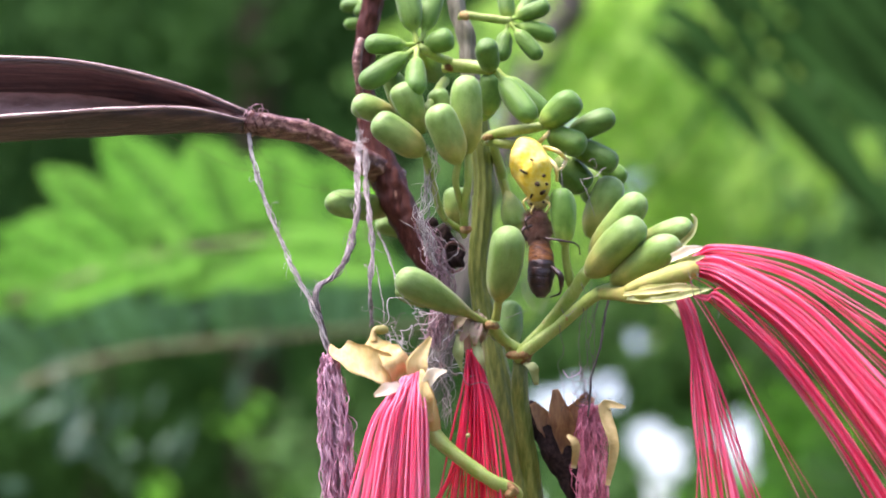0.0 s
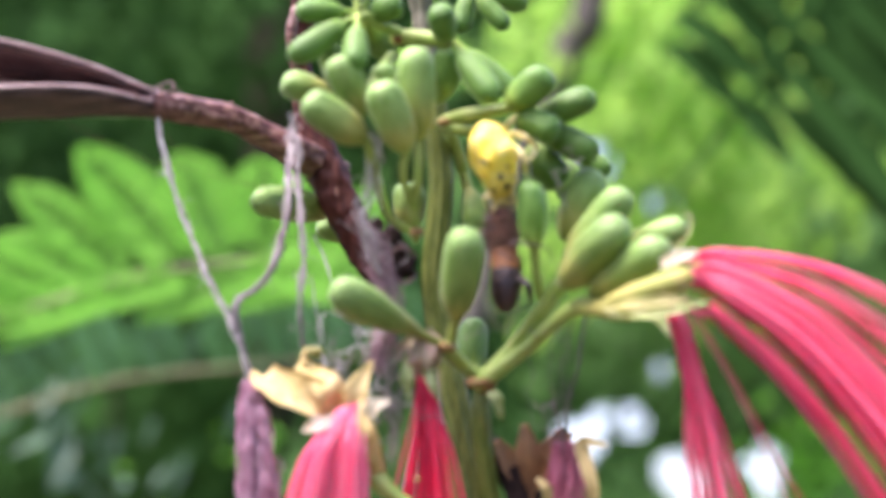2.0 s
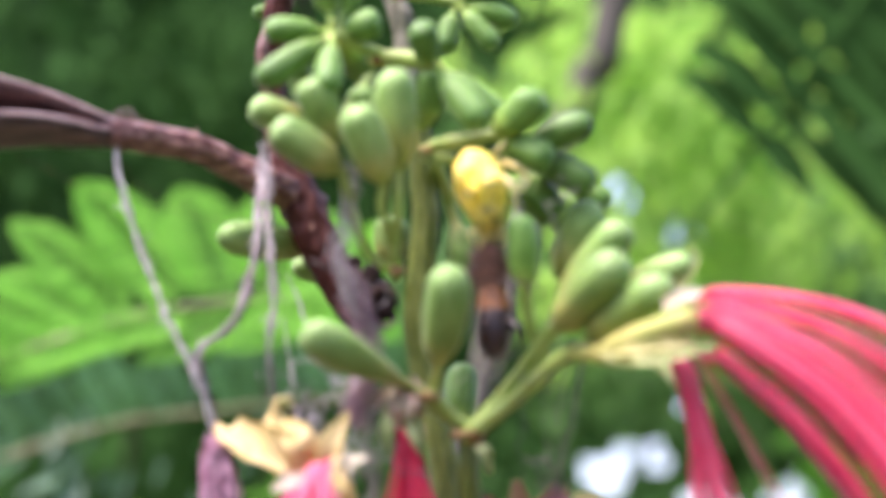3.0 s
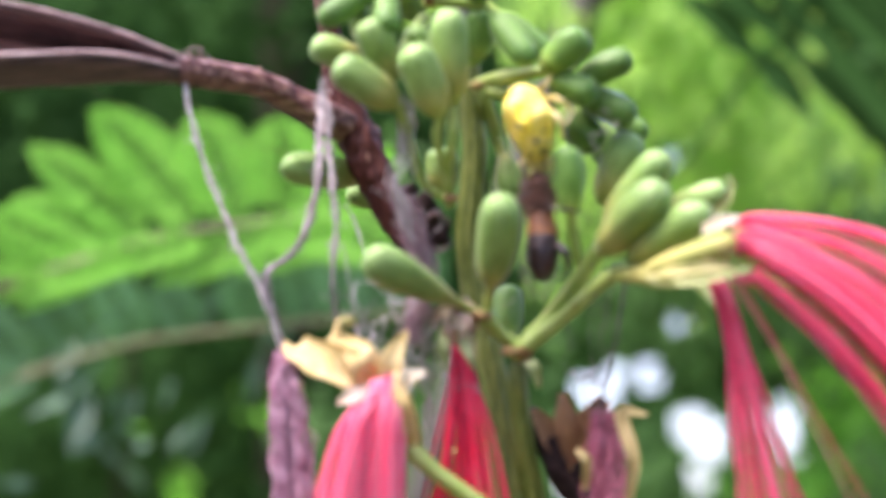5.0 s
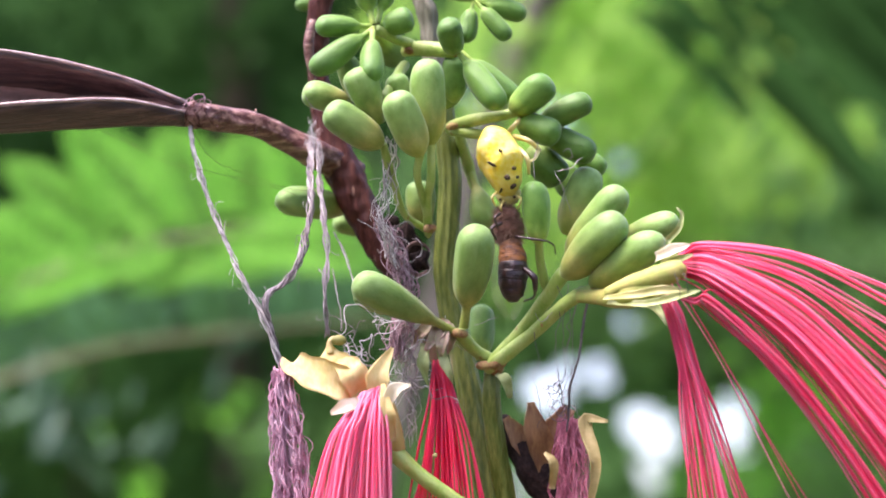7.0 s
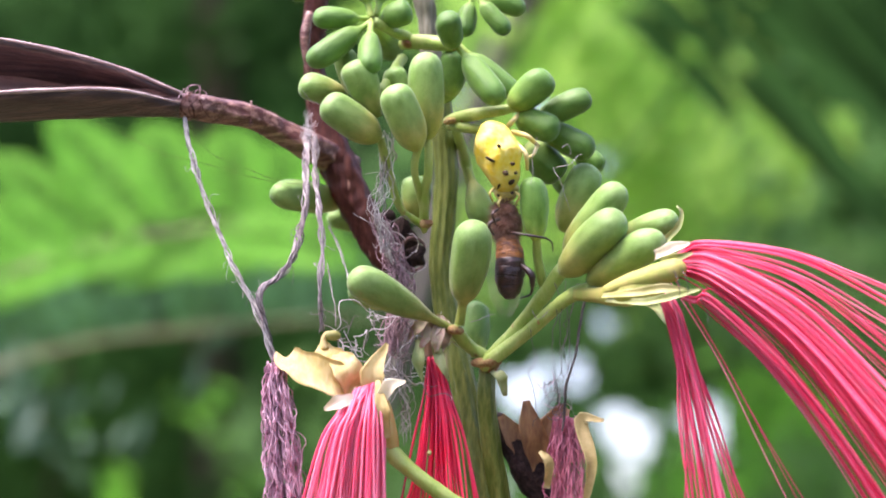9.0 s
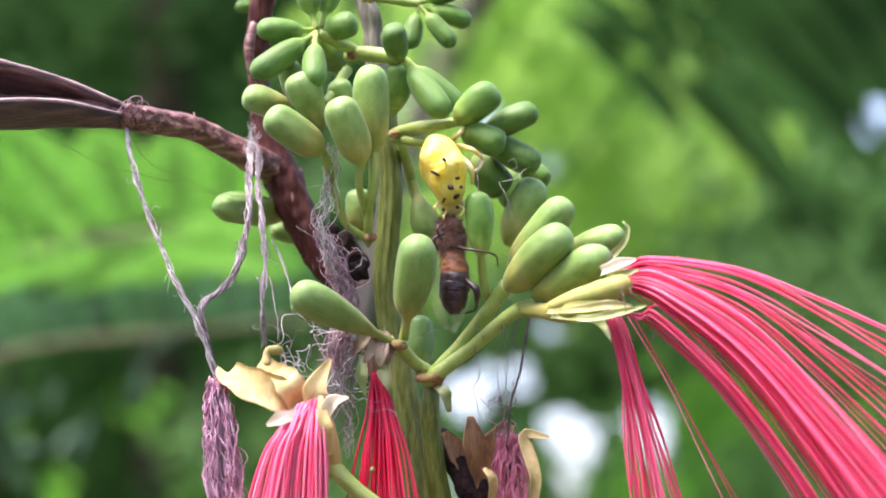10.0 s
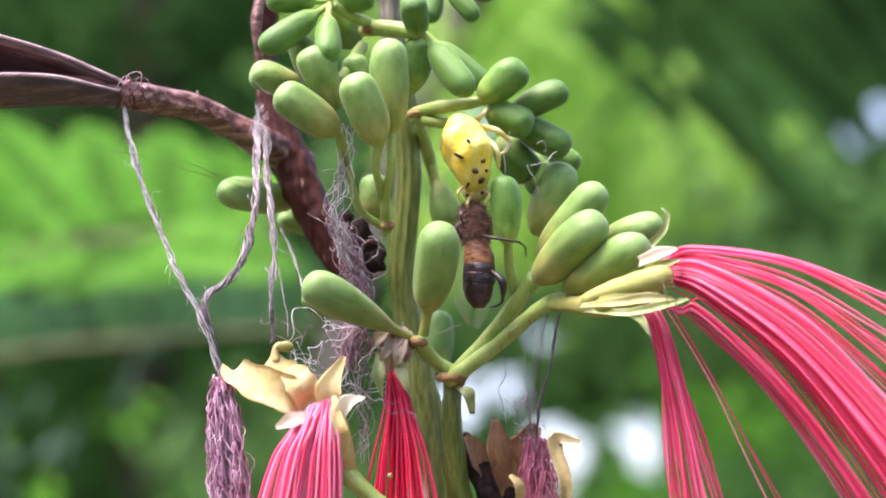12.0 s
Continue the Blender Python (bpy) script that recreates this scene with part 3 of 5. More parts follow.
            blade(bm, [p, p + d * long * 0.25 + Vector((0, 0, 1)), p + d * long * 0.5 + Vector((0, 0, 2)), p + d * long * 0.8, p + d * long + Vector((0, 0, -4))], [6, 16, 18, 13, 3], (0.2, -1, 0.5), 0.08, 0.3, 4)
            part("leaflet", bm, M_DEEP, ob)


background()


# ---- the flowering spike ----
spike = thing("flower_spike", (13.6, 18, -43.4), "green flowering spike with clustered buds and pink powder-puff flowers", "flower spike")


def stems():
    bm = bmesh.new()
    tube(bm, [(4.8, 20, 27), (5.6, 20, 21.3), (6.1, 20, 13.1), (5.7, 20, 6.2), (5.2, 20, 0.2), (6.2, 20, -6.6), (7.8, 19, -13.5), (9.4, 18, -22), (10.8, 17, -29.5), (11.8, 17, -37.7), (12.8, 17, -44.2)],
         [1.3, 1.5, 1.55, 1.5, 1.5, 1.58, 1.68, 1.82, 1.92, 2.0, 2.08], 64, 8, 9, 0.055, 0.10, 300)
    part("stem", bm, M_STEM, spike, "ribbed grey-green main stem")
    bm = bmesh.new()
    tube(bm, [(1, 20, 47.3), (1.9, 20, 41.1), (3.3, 20, 36.6), (3.9, 20, 31.4), (5.2, 20, 23.5), (5.5, 20, 20.9)], [1.43, 1.35, 1.35, 1.35, 1.28, 1.12], 28, 8, 5, 0.10, 0.22, 420)
    part("woody_stem", bm, M_WOODY, spike, "grey woody upper stem")
    bm = bmesh.new()
    tube(bm, [(12.8, 17, -43.4), (24, 40, -130), (60, 110, -500), (90, 150, -1100), (95, 160, -1720)], [2.5, 3.2, 5, 8, 11], 14, 6, 6, 0.05)
    part("lower_stem", bm, M_WOODY, spike, "woody lower stem rising from the ground")
    bm = bmesh.new()
    tube(bm, [(11.4, 14, -12.7), (11.1, 14, -17.5), (11.6, 15, -23.9), (12.6, 16, -30.4), (13.6, 17, -38.5)], [1.15, 1.2, 1.3, 1.42, 1.4], 30, 8, 5, 0.07, 0.14, 350)
    part("side_stem", bm, M_STEM, spike)
    for pts, r in (((((11.6, 13, -13)), ((14.8, 11.6, -9.6)), ((18.4, 9, -5.3)), ((20.8, 6.8, -2))), (1.05, 0.95, 0.95, 0.95)),
                   ((((11.5, 12, -13.4)), ((16.4, 9.9, -9.8)), ((21.5, 5.5, -5.9)), ((24.6, 3, -5.2))), (1.0, 0.9, 0.9, 1.0)),
                   ((((11.6, 14, -12.9)), ((9.1, 13, -11.4)), ((6.9, 10, -9.3))), (0.88, 0.88, 0.88)),
                   ((((10.2, 10, -33.5)), ((6.1, 8, -31.5)), ((1.3, 8, -27.9)), ((-1.8, 9, -25))), (1.1, 1.0, 1.0, 1.3)),
                   ((((0.9, 14, 30)), ((3.8, 12, 29.5)), ((7, 10, 28.4))), (0.96, 1.12, 0.8)),
                   ((((1.3, 14, 30.5)), ((-1.2, 10, 30.6)), ((-3.5, 7, 31.1))), (0.8, 0.64, 0.64)),
                   ((((3.2, 16, 38.4)), ((6.4, 16, 38)), ((10.3, 16, 37.5))), (0.64, 0.56, 0.64)),
                   ((((6.5, 12, 18.8)), ((9.6, 9, 19)), ((12.8, 8, 19.2)), ((15.1, 8, 19.7))), (0.72, 0.88, 0.72, 0.64)),
                   ((((6.8, 12, 18.2)), ((8.8, 10, 17.4)), ((11.7, 10, 17))), (0.72, 0.72, 0.64)),
                   ((((3.1, 12, 4.9)), ((3.1, 8, 8.1)), ((3.6, 5, 10.5)), ((3.6, 4.2, 15.2))), (0.64, 0.56, 0.56, 0.56)),
                   ((((3.1, 12, 6)), ((2.5, 8, 8.1)), ((1.8, 4, 10.7)), ((2.3, 2, 13.2))), (0.48, 0.48, 0.48, 0.56)),
                   ((((2.6, 14, 5.3)), ((0.1, 11, 6.6)), ((-1.3, 8, 10.2)), ((-2.6, 4, 14.8))), (0.48, 0.48, 0.56, 0.56)),
                   ((((0.2, 12, 27.2)), ((-1.1, 8, 24.1)), ((-2.6, 5, 20.9))), (0.72, 0.72, 0.72)),
                   ((((18.4, 9, -3.3)), ((17.7, 7, -0.5)), ((17.5, 5.2, 1.9))), (0.64, 0.6, 0.5)),
                   ((((9.5, 24, 13)), ((8.6, 22, 16.1)), ((7.4, 16, 18.7))), (0.72, 0.8, 0.64))):
        bm = bmesh.new()
        a, b = Vector(pts[0]), Vector(pts[1])
        pts, r = (a + (a - b).normalized() * 0.8 + Vector((0, 2.5, 0)), *pts), (r[0] * 0.45, *r)
        tube(bm, pts, r, 12, 6, rough=0.14, scale=600)
        part("flower_stalk", bm, M_PEDICEL, spike)
    for c, r in ((((11.6, 12.8, -13.4)), (1.75, 1.3, 1.35)), (((6.8, 9, -9.6)), (0.96, 0.96, 0.88)), (((3.5, 11, 4.7)), (0.88, 0.8, 0.96)), (((6.6, 11, 18.4)), (0.88, 0.88, 0.88)),
                 (((0.8, 13, 29.6)), (0.88, 0.8, 0.96)), (((9.7, 9, -33.3)), (1.2, 1.12, 1.12)), (((3.4, 15, 38.1)), (0.72, 0.72, 0.72)), (((7, 9, 28.1)), (0.64, 0.64, 0.64))):
        bm = bmesh.new()
        blob(bm, (c[0], c[1] - 0.5, c[2]), (r[0] * 0.95, r[1] * 0.9, r[2] * 0.8), None, 1.0, 700, 26, 18)
        part("node_scar", bm, M_NODE, spike, "brownish orange scar at a joint")


stems()

SHAPES = ("oblong", "stalked", "long", "pear")
BUDS = {"ripe": [bud_mesh("bud", n, M_RIPE) for n in SHAPES], "young": [bud_mesh("bud", n, M_YOUNG) for n in SHAPES]}


def bud(base, tip, r, kind="ripe", neck=1, turn=0.0):
    """A bud from its pedicel to its tip, greatest radius r, all in mm."""
    a, b = mm(base), mm(tip)
    ob = new("bud", BUDS[kind][neck])
    ob.parent = spike
    q = (b - a).to_track_quat("Z", "Y").to_matrix().to_4x4()
    ob.matrix_local = Matrix.Translation(a - origin(spike)) @ q @ pose(0, 0, 0, 0, 0, turn) @ Matrix.Diagonal((r / 1000, r / 1000, (b - a).length, 1))


def buds():
    y, r = "young", "ripe"
    for base, tip, rad, kind, neck in (
        # star of young buds, upper left
        ((-4, 7, 31.5), (-11.4, 5, 31), 1.59, y, 1), ((-3.6, 6, 30.9), (-11.9, 3, 24.4), 1.83, y, 1), ((-3.8, 5, 30.3), (-4, 1, 22.6), 1.67, y, 1), ((-3.5, 9, 31.7), (1.6, 8, 32.8), 1.83, y, 1),
        ((-3.8, 7, 31.7), (-5.7, 8, 41.2), 1.99, y, 1), ((-3.2, 9, 32.4), (-1, 12, 41.9), 1.75, y, 1), ((-3.5, 14, 32.4), (-1, 24, 31), 2.07, y, 0),
        ((-11, 34, 45), (-16.2, 34, 44.8), 1.28, y, 0), ((-11, 34, 42.2), (-15.6, 34, 41.8), 1.04, y, 0), ((-11.5, 33, 46.1), (-13.5, 33, 42.8), 1.12, y, 0),
        # star of young buds, upper right
        ((9.8, 16, 37.5), (16, 16, 40.1), 1.43, y, 1), ((10, 16, 37.2), (17, 17, 35.3), 1.51, y, 1), ((10, 15, 36.9), (14.5, 14, 31.2), 1.35, y, 1), ((9.8, 16, 37.2), (8.4, 15, 31.1), 1.43, y, 1), ((9.7, 17, 37.9), (9.3, 18, 43.3), 1.35, y, 0), ((11.3, 22, 39.8), (14.8, 24, 44.4), 1.35, y, 0),
        # right shoulder
        ((6.9, 8, 27.7), (6.2, 4, 31.4), 1.83, y, 0), ((7.3, 8, 28.2), (13, 4, 19.4), 1.92, y, 1), ((7.7, 11, 28.9), (15.6, 10, 21.5), 1.62, y, 1),
        # large buds, centre left
        ((-2.6, 3, 14.4), (-9.9, 1, 19.1), 2.46, r, 0), ((2.3, 2, 12.7), (-1.1, -1, 20.6), 2.52, r, 0), ((3.6, 4, 14.6), (3.3, 2, 25.7), 2.48, r, 0), ((-2.9, 4, 17.5), (-6.3, 2, 24.5), 2.39, r, 3), ((-5.4, 9, 21.4), (-7.8, 8, 27.7), 1.83, r, 0),
        ((-7, 11, 21.8), (-13.4, 10, 23.4), 1.99, r, 0), ((0.3, 8, 20.3), (-1, 7, 24.9), 1.75, r, 0), ((6.8, 13, 22.3), (7, 11, 28.2), 1.83, y, 0), ((5.4, 14, 21.7), (8.5, 14, 27.3), 1.59, y, 0),
        # round the spider
        ((14.3, 8, 19.7), (19.7, 6, 23.6), 2.31, y, 0), ((18.2, 10, 18.6), (25.1, 9, 21.5), 1.91, y, 0), ((15.2, 9, 18.8), (20.6, 7, 16.1), 2.07, y, 0), ((18.8, 12, 17.7), (25.4, 10, 14.1), 2.07, y, 0), ((16.8, 14, 16.1), (21.3, 14, 11.4), 2.47, y, 0),
        ((23.3, 18, 16.1), (27.3, 18, 13.5), 1.59, y, 0), ((17.5, 5, 1.4), (16.9, 4, 9.6), 1.99, y, 0), ((21.4, 14, 4.2), (25.3, 13, 13), 2.47, r, 0),
        ((20.9, 20, 15.7), (23.3, 20, 10.5), 2.07, y, 0),
        # right cluster
        ((21.4, 7.4, -0.4), (28.4, 1.9, 8.1), 2.45, r, 0), ((20.6, 3.8, -3.1), (27.7, -3.8, 3.2), 2.71, r, 0), ((24, 2.8, -4.3), (32.6, -5.2, 0.2), 2.45, r, 0), ((27, 8.7, 1.2), (35.6, 4, 4.3), 2.05, r, 0),
        # lower middle
        ((6.8, 9, -9.6), (-6.4, 1, -3.6), 2.5, r, 2), ((7.6, 8, -8.9), (9.5, 0, 3.2), 2.74, r, 1), ((9.7, 26, -11), (10.4, 28, -3.2), 2.07, y, 0), ((-2, 16, -5.5), (-6.7, 12, -3.8), 1.35, r, 0),
        # behind the twig
        ((-8.1, 31, 11.6), (-16.8, 15, 9.7), 2.3, r, 0), ((-3.9, 36, 8.9), (-10.4, 34, 10.2), 1.75, r, 0), ((2.3, 22, 7.4), (1.9, 22, 13.3), 2.23, r, 0), ((9, 20, 14), (11.4, 20, 6.3), 2.07, r, 2),
    ):
        bud(base, tip, rad * 0.95, kind, neck, rnd.uniform(0, 360))


buds()


def filaments(parent, starts, fans, pale, mat, radius, name="filament"):
    """Long thin stamens: each starts in a mouth (centre, spread) and runs along a fan's middle line, thrown wide by its spread."""
    for line, spread, n in fans:
        for _ in range(n):
            u, v, w = rnd.uniform(-1, 1), rnd.uniform(-1, 1), max(-0.35, min(0.35, rnd.gauss(0, 0.25)))
            pts = [Vector(starts[0]) + Vector((u * starts[1][0], v * starts[1][1], u * starts[1][2]))] if starts else []
            u, v = max(-1.05, min(1.05, u + rnd.gauss(0, 0.4))), v + rnd.gauss(0, 0.4)
            for k, p in enumerate(line):
                s = spread[min(k, len(spread) - 1)]
                pts.append(Vector(p) + Vector(((u + w) * s[0], v * s[1], (u + w) * s[2])) + Vector((rnd.gauss(0, 0.2), 0, rnd.gauss(0, 0.1))) * k)
            bm = bmesh.new()
            shade = M_ROSE if mat is M_PINK and rnd.random() < (0.68 if pale else 0.3) else mat
            tube(bm, pts, [radius * 1.1, radius, radius * 0.9, radius * 0.6], 5, 6)
            part(name, bm, shade, parent)


def right_flower():
    bm = bmesh.new()
    tube(bm, [(22.6, 4, -5.7), (24.6, 1.5, -6.2), (26.5, -2, -6.8), (28.4, -5, -6.9), (31, -6.5, -6.4), (32.6, -7, -6)], [0.85, 0.95, 1.3, 1.75, 1.7, 1.1], 20, 6, 5, 0.03, 0.08, 500)
    calyx = part("flower", bm, M_CALYX, spike, "yellow-green calyx with long pink stamens")
    bm = bmesh.new()
    tube(bm, [(25.5, -4, -6.6), (28.6, -6, -5.7), (31.6, -7.5, -5.1), (34.1, -8, -4.5), (35.2, -8, -4.7)], [0.7, 1.15, 1.42, 1.36, 0.5], 20, 6, 3, 0.03, 0.1, 500)
    part("calyx_lobe", bm, M_CALYX, calyx)
    for pts, w, mat in ((((31.8, -5.5, -2.4), (33.9, -7.5, -1.7), (35.8, -8, -1.2)), (1.3, 1.6, 0.3), M_WHITE), (((25.1, -5, -7.4), (28.3, -9, -7.7), (32, -11, -7.4), (34.9, -11, -7.4)), (0.7, 1.2, 1.2, 0.3), M_SEPAL),
                        (((25.6, -4, -7.8), (30, -8, -8.6), (34, -10, -8.0), (36.6, -11, -7.4)), (0.6, 1.0, 1.0, 0.2), M_PALE), (((29.5, -4.3, -7.9), (31.3, -7.2, -9.1), (32.5, -8.8, -11.4)), (1.12, 1.3, 0.24), M_PALE),
                        (((33.6, -1, 0.4), (35.0, -2, 1.9), (35.5, -2, 3.7), (34.9, -2, 4.6)), (0.9, 0.75, 0.55, 0.3), M_PALE), (((32.4, -5, -3.2), (34, -6.5, -3), (36.2, -7.5, -2.4)), (1.5, 1.5, 0.3), M_PALE)):
        bm = bmesh.new()
        blade(bm, pts, w, (0.1, -1, 0.3), 0.3, 0.12, 7, 0.12)
        part("petal", bm, mat, calyx)
    top = [(33, -1, -2.5), (35.4, -3, -1.4), (37.9, -6, -0.9), (48, -8, -2.6), (57, -9, -6.5), (69, -10, -12.9)]
    middle = [(33, -1, -3.1), (35.6, -4, -3), (39.3, -8, -4.7), (48.1, -11, -10.9), (56.7, -13, -20.7), (68.6, -15, -36.1)]
    low = [(33, -1, -3.8), (35.7, -3, -5.4), (38.2, -7, -8.6), (45.8, -10, -16.9), (53.6, -12, -28.3), (61.9, -14, -43.4)]
    for n in range(178):
        g = rnd.random()
        if g < 0.16:
            u, share = rnd.choice((0.0, 0.05, 0.09, 0.15, 0.20, 0.27, 0.34)) + rnd.gauss(0, 0.008), 0.6
        elif g < 0.19:
            u, share = rnd.uniform(0.32, 0.46), 0.5
        elif g < 0.77:
            u, share = rnd.choice((0.45, 0.50, 0.55, 0.58, 0.61, 0.66, 0.70, 0.74)) + rnd.gauss(0, 0.022), 1.3
        elif g < 0.79:
            u, share = rnd.uniform(0.78, 0.9), 0.5
        else:
            u, share = rnd.choice((0.95, 0.98, 1.02)) + rnd.gauss(0, 0.016), 0.9
        pts = []
        side, bow, drift, cross = rnd.uniform(-1, 1), rnd.gauss(0, 0.4), rnd.gauss(0, 0.06), rnd.gauss(0, 0.03)
        for k, (a, b, c) in enumerate(zip(top, middle, low)):
            h = max(-0.02, u + drift * max(0, 1 - k / 3) + cross * (k - 3) * 0.5)
            w0, w1, w2 = (1 - h) * (1 - 2 * h), 4 * h * (1 - h), h * (2 * h - 1)
            pts.append(Vector(a) * w0 + Vector(b) * w1 + Vector(c) * w2 + Vector((0, side * share * (0.3 + 1.0 * k), bow * k * 0.2)))
        if u > 0.9:
            pts[0], pts[1] = Vector((34.2, -5, -7.2)), Vector((36.2, -7, -8.2)) + Vector((0, side * 0.6, rnd.uniform(-0.4, 0.4)))
        bm = bmesh.new()
        w = rnd.choice((0.6, 0.75, 0.85, 1.0, 1.1))
        tube(bm, pts, [0.15 * w, 0.15 * w, 0.14 * w, 0.12 * w], 5, 7)
        part("filament", bm, rnd.choice((M_ROSE, M_ROSE, M_PINK, M_PINK, M_PINK, M_PINK, M_CRIMSON)), calyx)
    filaments(calyx, ((32.3, -1.7, -4.9), (0.5, 0.5, 0.3)), [([(34.1, -3.5, -9.3), (35.4, -4, -14.9), (37.2, -4, -24), (40.6, -4, -41.4)], [(0.8, 1, 0.2), (0.9, 1, 0.2), (1.8, 2, 0.2), (4.0, 4, 0.3)], 36)], 0, M_PINK, 0.14)
    filaments(calyx, ((34.2, -1.6, -4.6), (0.4, 0.5, 0.3)), [([(39.6, -4, -14.9), (44.8, -4, -25.2), (50.7, -4, -36.8)], [(0.3, 1, 0.3), (0.7, 2, 0.5), (1.0, 3, 0.6)], 3)], 0, M_PINK, 0.09)


def lower_flower():
    bm = bmesh.new()
    tube(bm, [(-1.3, 9, -25.4), (-1.8, 8, -22.9), (-2.9, 8, -19.8), (-4.5, 7, -18)], [1.04, 1.2, 1.51, 1.59], 16, 5, 5, 0.05)
    calyx = part("flower", bm, M_PETAL, spike, "cream-coloured open calyx with pink stamens")
    for pts, w, mat in ((((-6.4, 7, -17.8), (-8.8, 5.5, -16.4), (-11.9, 5.5, -15.2), (-14.5, 6.5, -13.7), (-14.8, 7, -13.4)), (4.2, 5.0, 4.6, 3.6, 2.6), M_PETAL), (((-6.7, 8, -17.4), (-8.3, 7, -15.4), (-9.5, 7.5, -13.1), (-10.0, 8.5, -11.2)), (4.0, 4.9, 3.8, 1.0), M_PETAL),
                        (((-6.0, 7, -17.4), (-6.8, 5.5, -15.5), (-7.7, 6, -13.9), (-8.2, 6.8, -13.0)), (3.2, 4.0, 3.2, 1.3), M_PETAL), (((-3.4, 6, -19.2), (-3.7, 4, -15.9), (-1.8, 6, -11.8)), (1.91, 3.03, 0.48), M_PETAL),
                        (((-2.7, 3, -19.6), (-1.5, 2, -17.7), (0.6, 2, -17.1)), (1.28, 1.91, 0.32), M_WHITE), (((-6, 2.5, -19.3), (-7.9, 1.5, -19.8), (-9.6, 2, -20.6)), (1.6, 1.9, 0.5), M_WHITE), (((-1.7, 4, -24.1), (-2.4, 2, -20.9), (-3, 3, -16.8)), (0.56, 2.07, 0.56), M_PETAL)):
        bm = bmesh.new()
        blade(bm, pts, w, (0.1, -1, 0.25), 0.16, 0.14, 9, 0.28)
        part("petal", bm, mat, calyx)
    bm = bmesh.new()
    blob(bm, (-8.8, 8, -10.4), (1.04, 0.72, 0.72), None, 0.2)
    part("anther_knob", bm, M_SEPAL, calyx)
    bm = bmesh.new()
    tube(bm, [(-9.9, 8.3, -12.2), (-10, 8.3, -10.9), (-9.5, 8.1, -10.2), (-8.8, 8, -10.4)], [0.6, 0.45, 0.35, 0.4], 8, 5, rough=0.3, scale=700)
    part("curled_tip", bm, M_PETAL, calyx)
    filaments(calyx, ((-4.6, 5, -17.4), (1.2, 1.0, 0.4)), [([(-5.5, 3, -20.8), (-6.6, 2, -26.1), (-8.8, 1, -45)], [(2.0, 1.4, 0.3), (3.2, 2, 0.2), (5.0, 3, 0)], 150)], 1, M_PINK, 0.195)


def middle_flower():
    bm = bmesh.new()
    tube(bm, [(5.3, 12, -7.8), (4.2, 11, -9), (3.6, 11, -10.5), (3.8, 11, -13.2)], [0.8, 1.25, 1.45, 0.5], 20, 6, 5, 0.12, 0.4, 900)
    calyx = part("flower", bm, M_FADE, spike, "fading pinkish calyx with deep red stamens")
    for pts, w, mat in ((((2.5, 9, -11), (2.2, 8, -13.7), (2.7, 9, -16.3)), (1.2, 1.6, 0.12), M_PALE), (((4.4, 9, -11), (5, 8, -13.7), (6.1, 9, -16.3)), (1.1, 1.4, 0.12), M_PALE),
                        (((5.4, 10, -7.8), (4.1, 8, -9.7), (2.5, 8, -12)), (0.8, 2.0, 0.5), M_FADE), (((5.4, 10, -8.1), (4.7, 7.5, -10.5), (4.5, 8, -12.8)), (0.8, 1.9, 0.4), M_FADE),
                        (((5, 11, -7.6), (2.3, 10, -9), (1.1, 11, -10.8)), (0.7, 1.6, 0.4), M_FADE), (((5.8, 11, -8.1), (5.9, 9, -10.3), (5.2, 10, -12.4)), (0.7, 1.5, 0.4), M_FADE)):
        bm = bmesh.new()
        blade(bm, pts, w, (0, -1, 0.2), 0.3, 0.1, 7, 0.55)
        part("sepal", bm, mat, calyx)
    bm = bmesh.new()
    blob(bm, (3.5, 7, -25.7), (0.3, 0.25, 0.35), None, 0.6, 1500, 10, 8)
    part("anther", bm, M_SEPAL, calyx)
    filaments(calyx, ((4.1, 11, -12.8), (0.7, 0.8, 0.2)), [([(4.4, 11, -18.6), (4.4, 11, -25.2), (3.9, 11, -43.7)], [(1.2, 1.2, 0.1), (2.2, 2, 0.1), (4.2, 3, 0)], 40)], 0, M_RED, 0.16)
    filaments(calyx, ((4.4, 11, -12.8), (0.5, 0.8, 0.2)), [([(5.9, 12, -18.5), (7.2, 12, -25.1), (8.6, 12, -40.5)], [(0.5, 1.2, 0.1), (1.2, 2, 0.1), (2.2, 3, 0)], 8), ([(3.4, 12, -19.3), (1.3, 12, -30), (-1.1, 12, -35.6)], [(0.5, 1.2, 0.1), (0.6, 2, 0.1), (0.8, 3, 0)], 5)], 0, M_RED, 0.18)


right_flower()
lower_flower()
middle_flower()


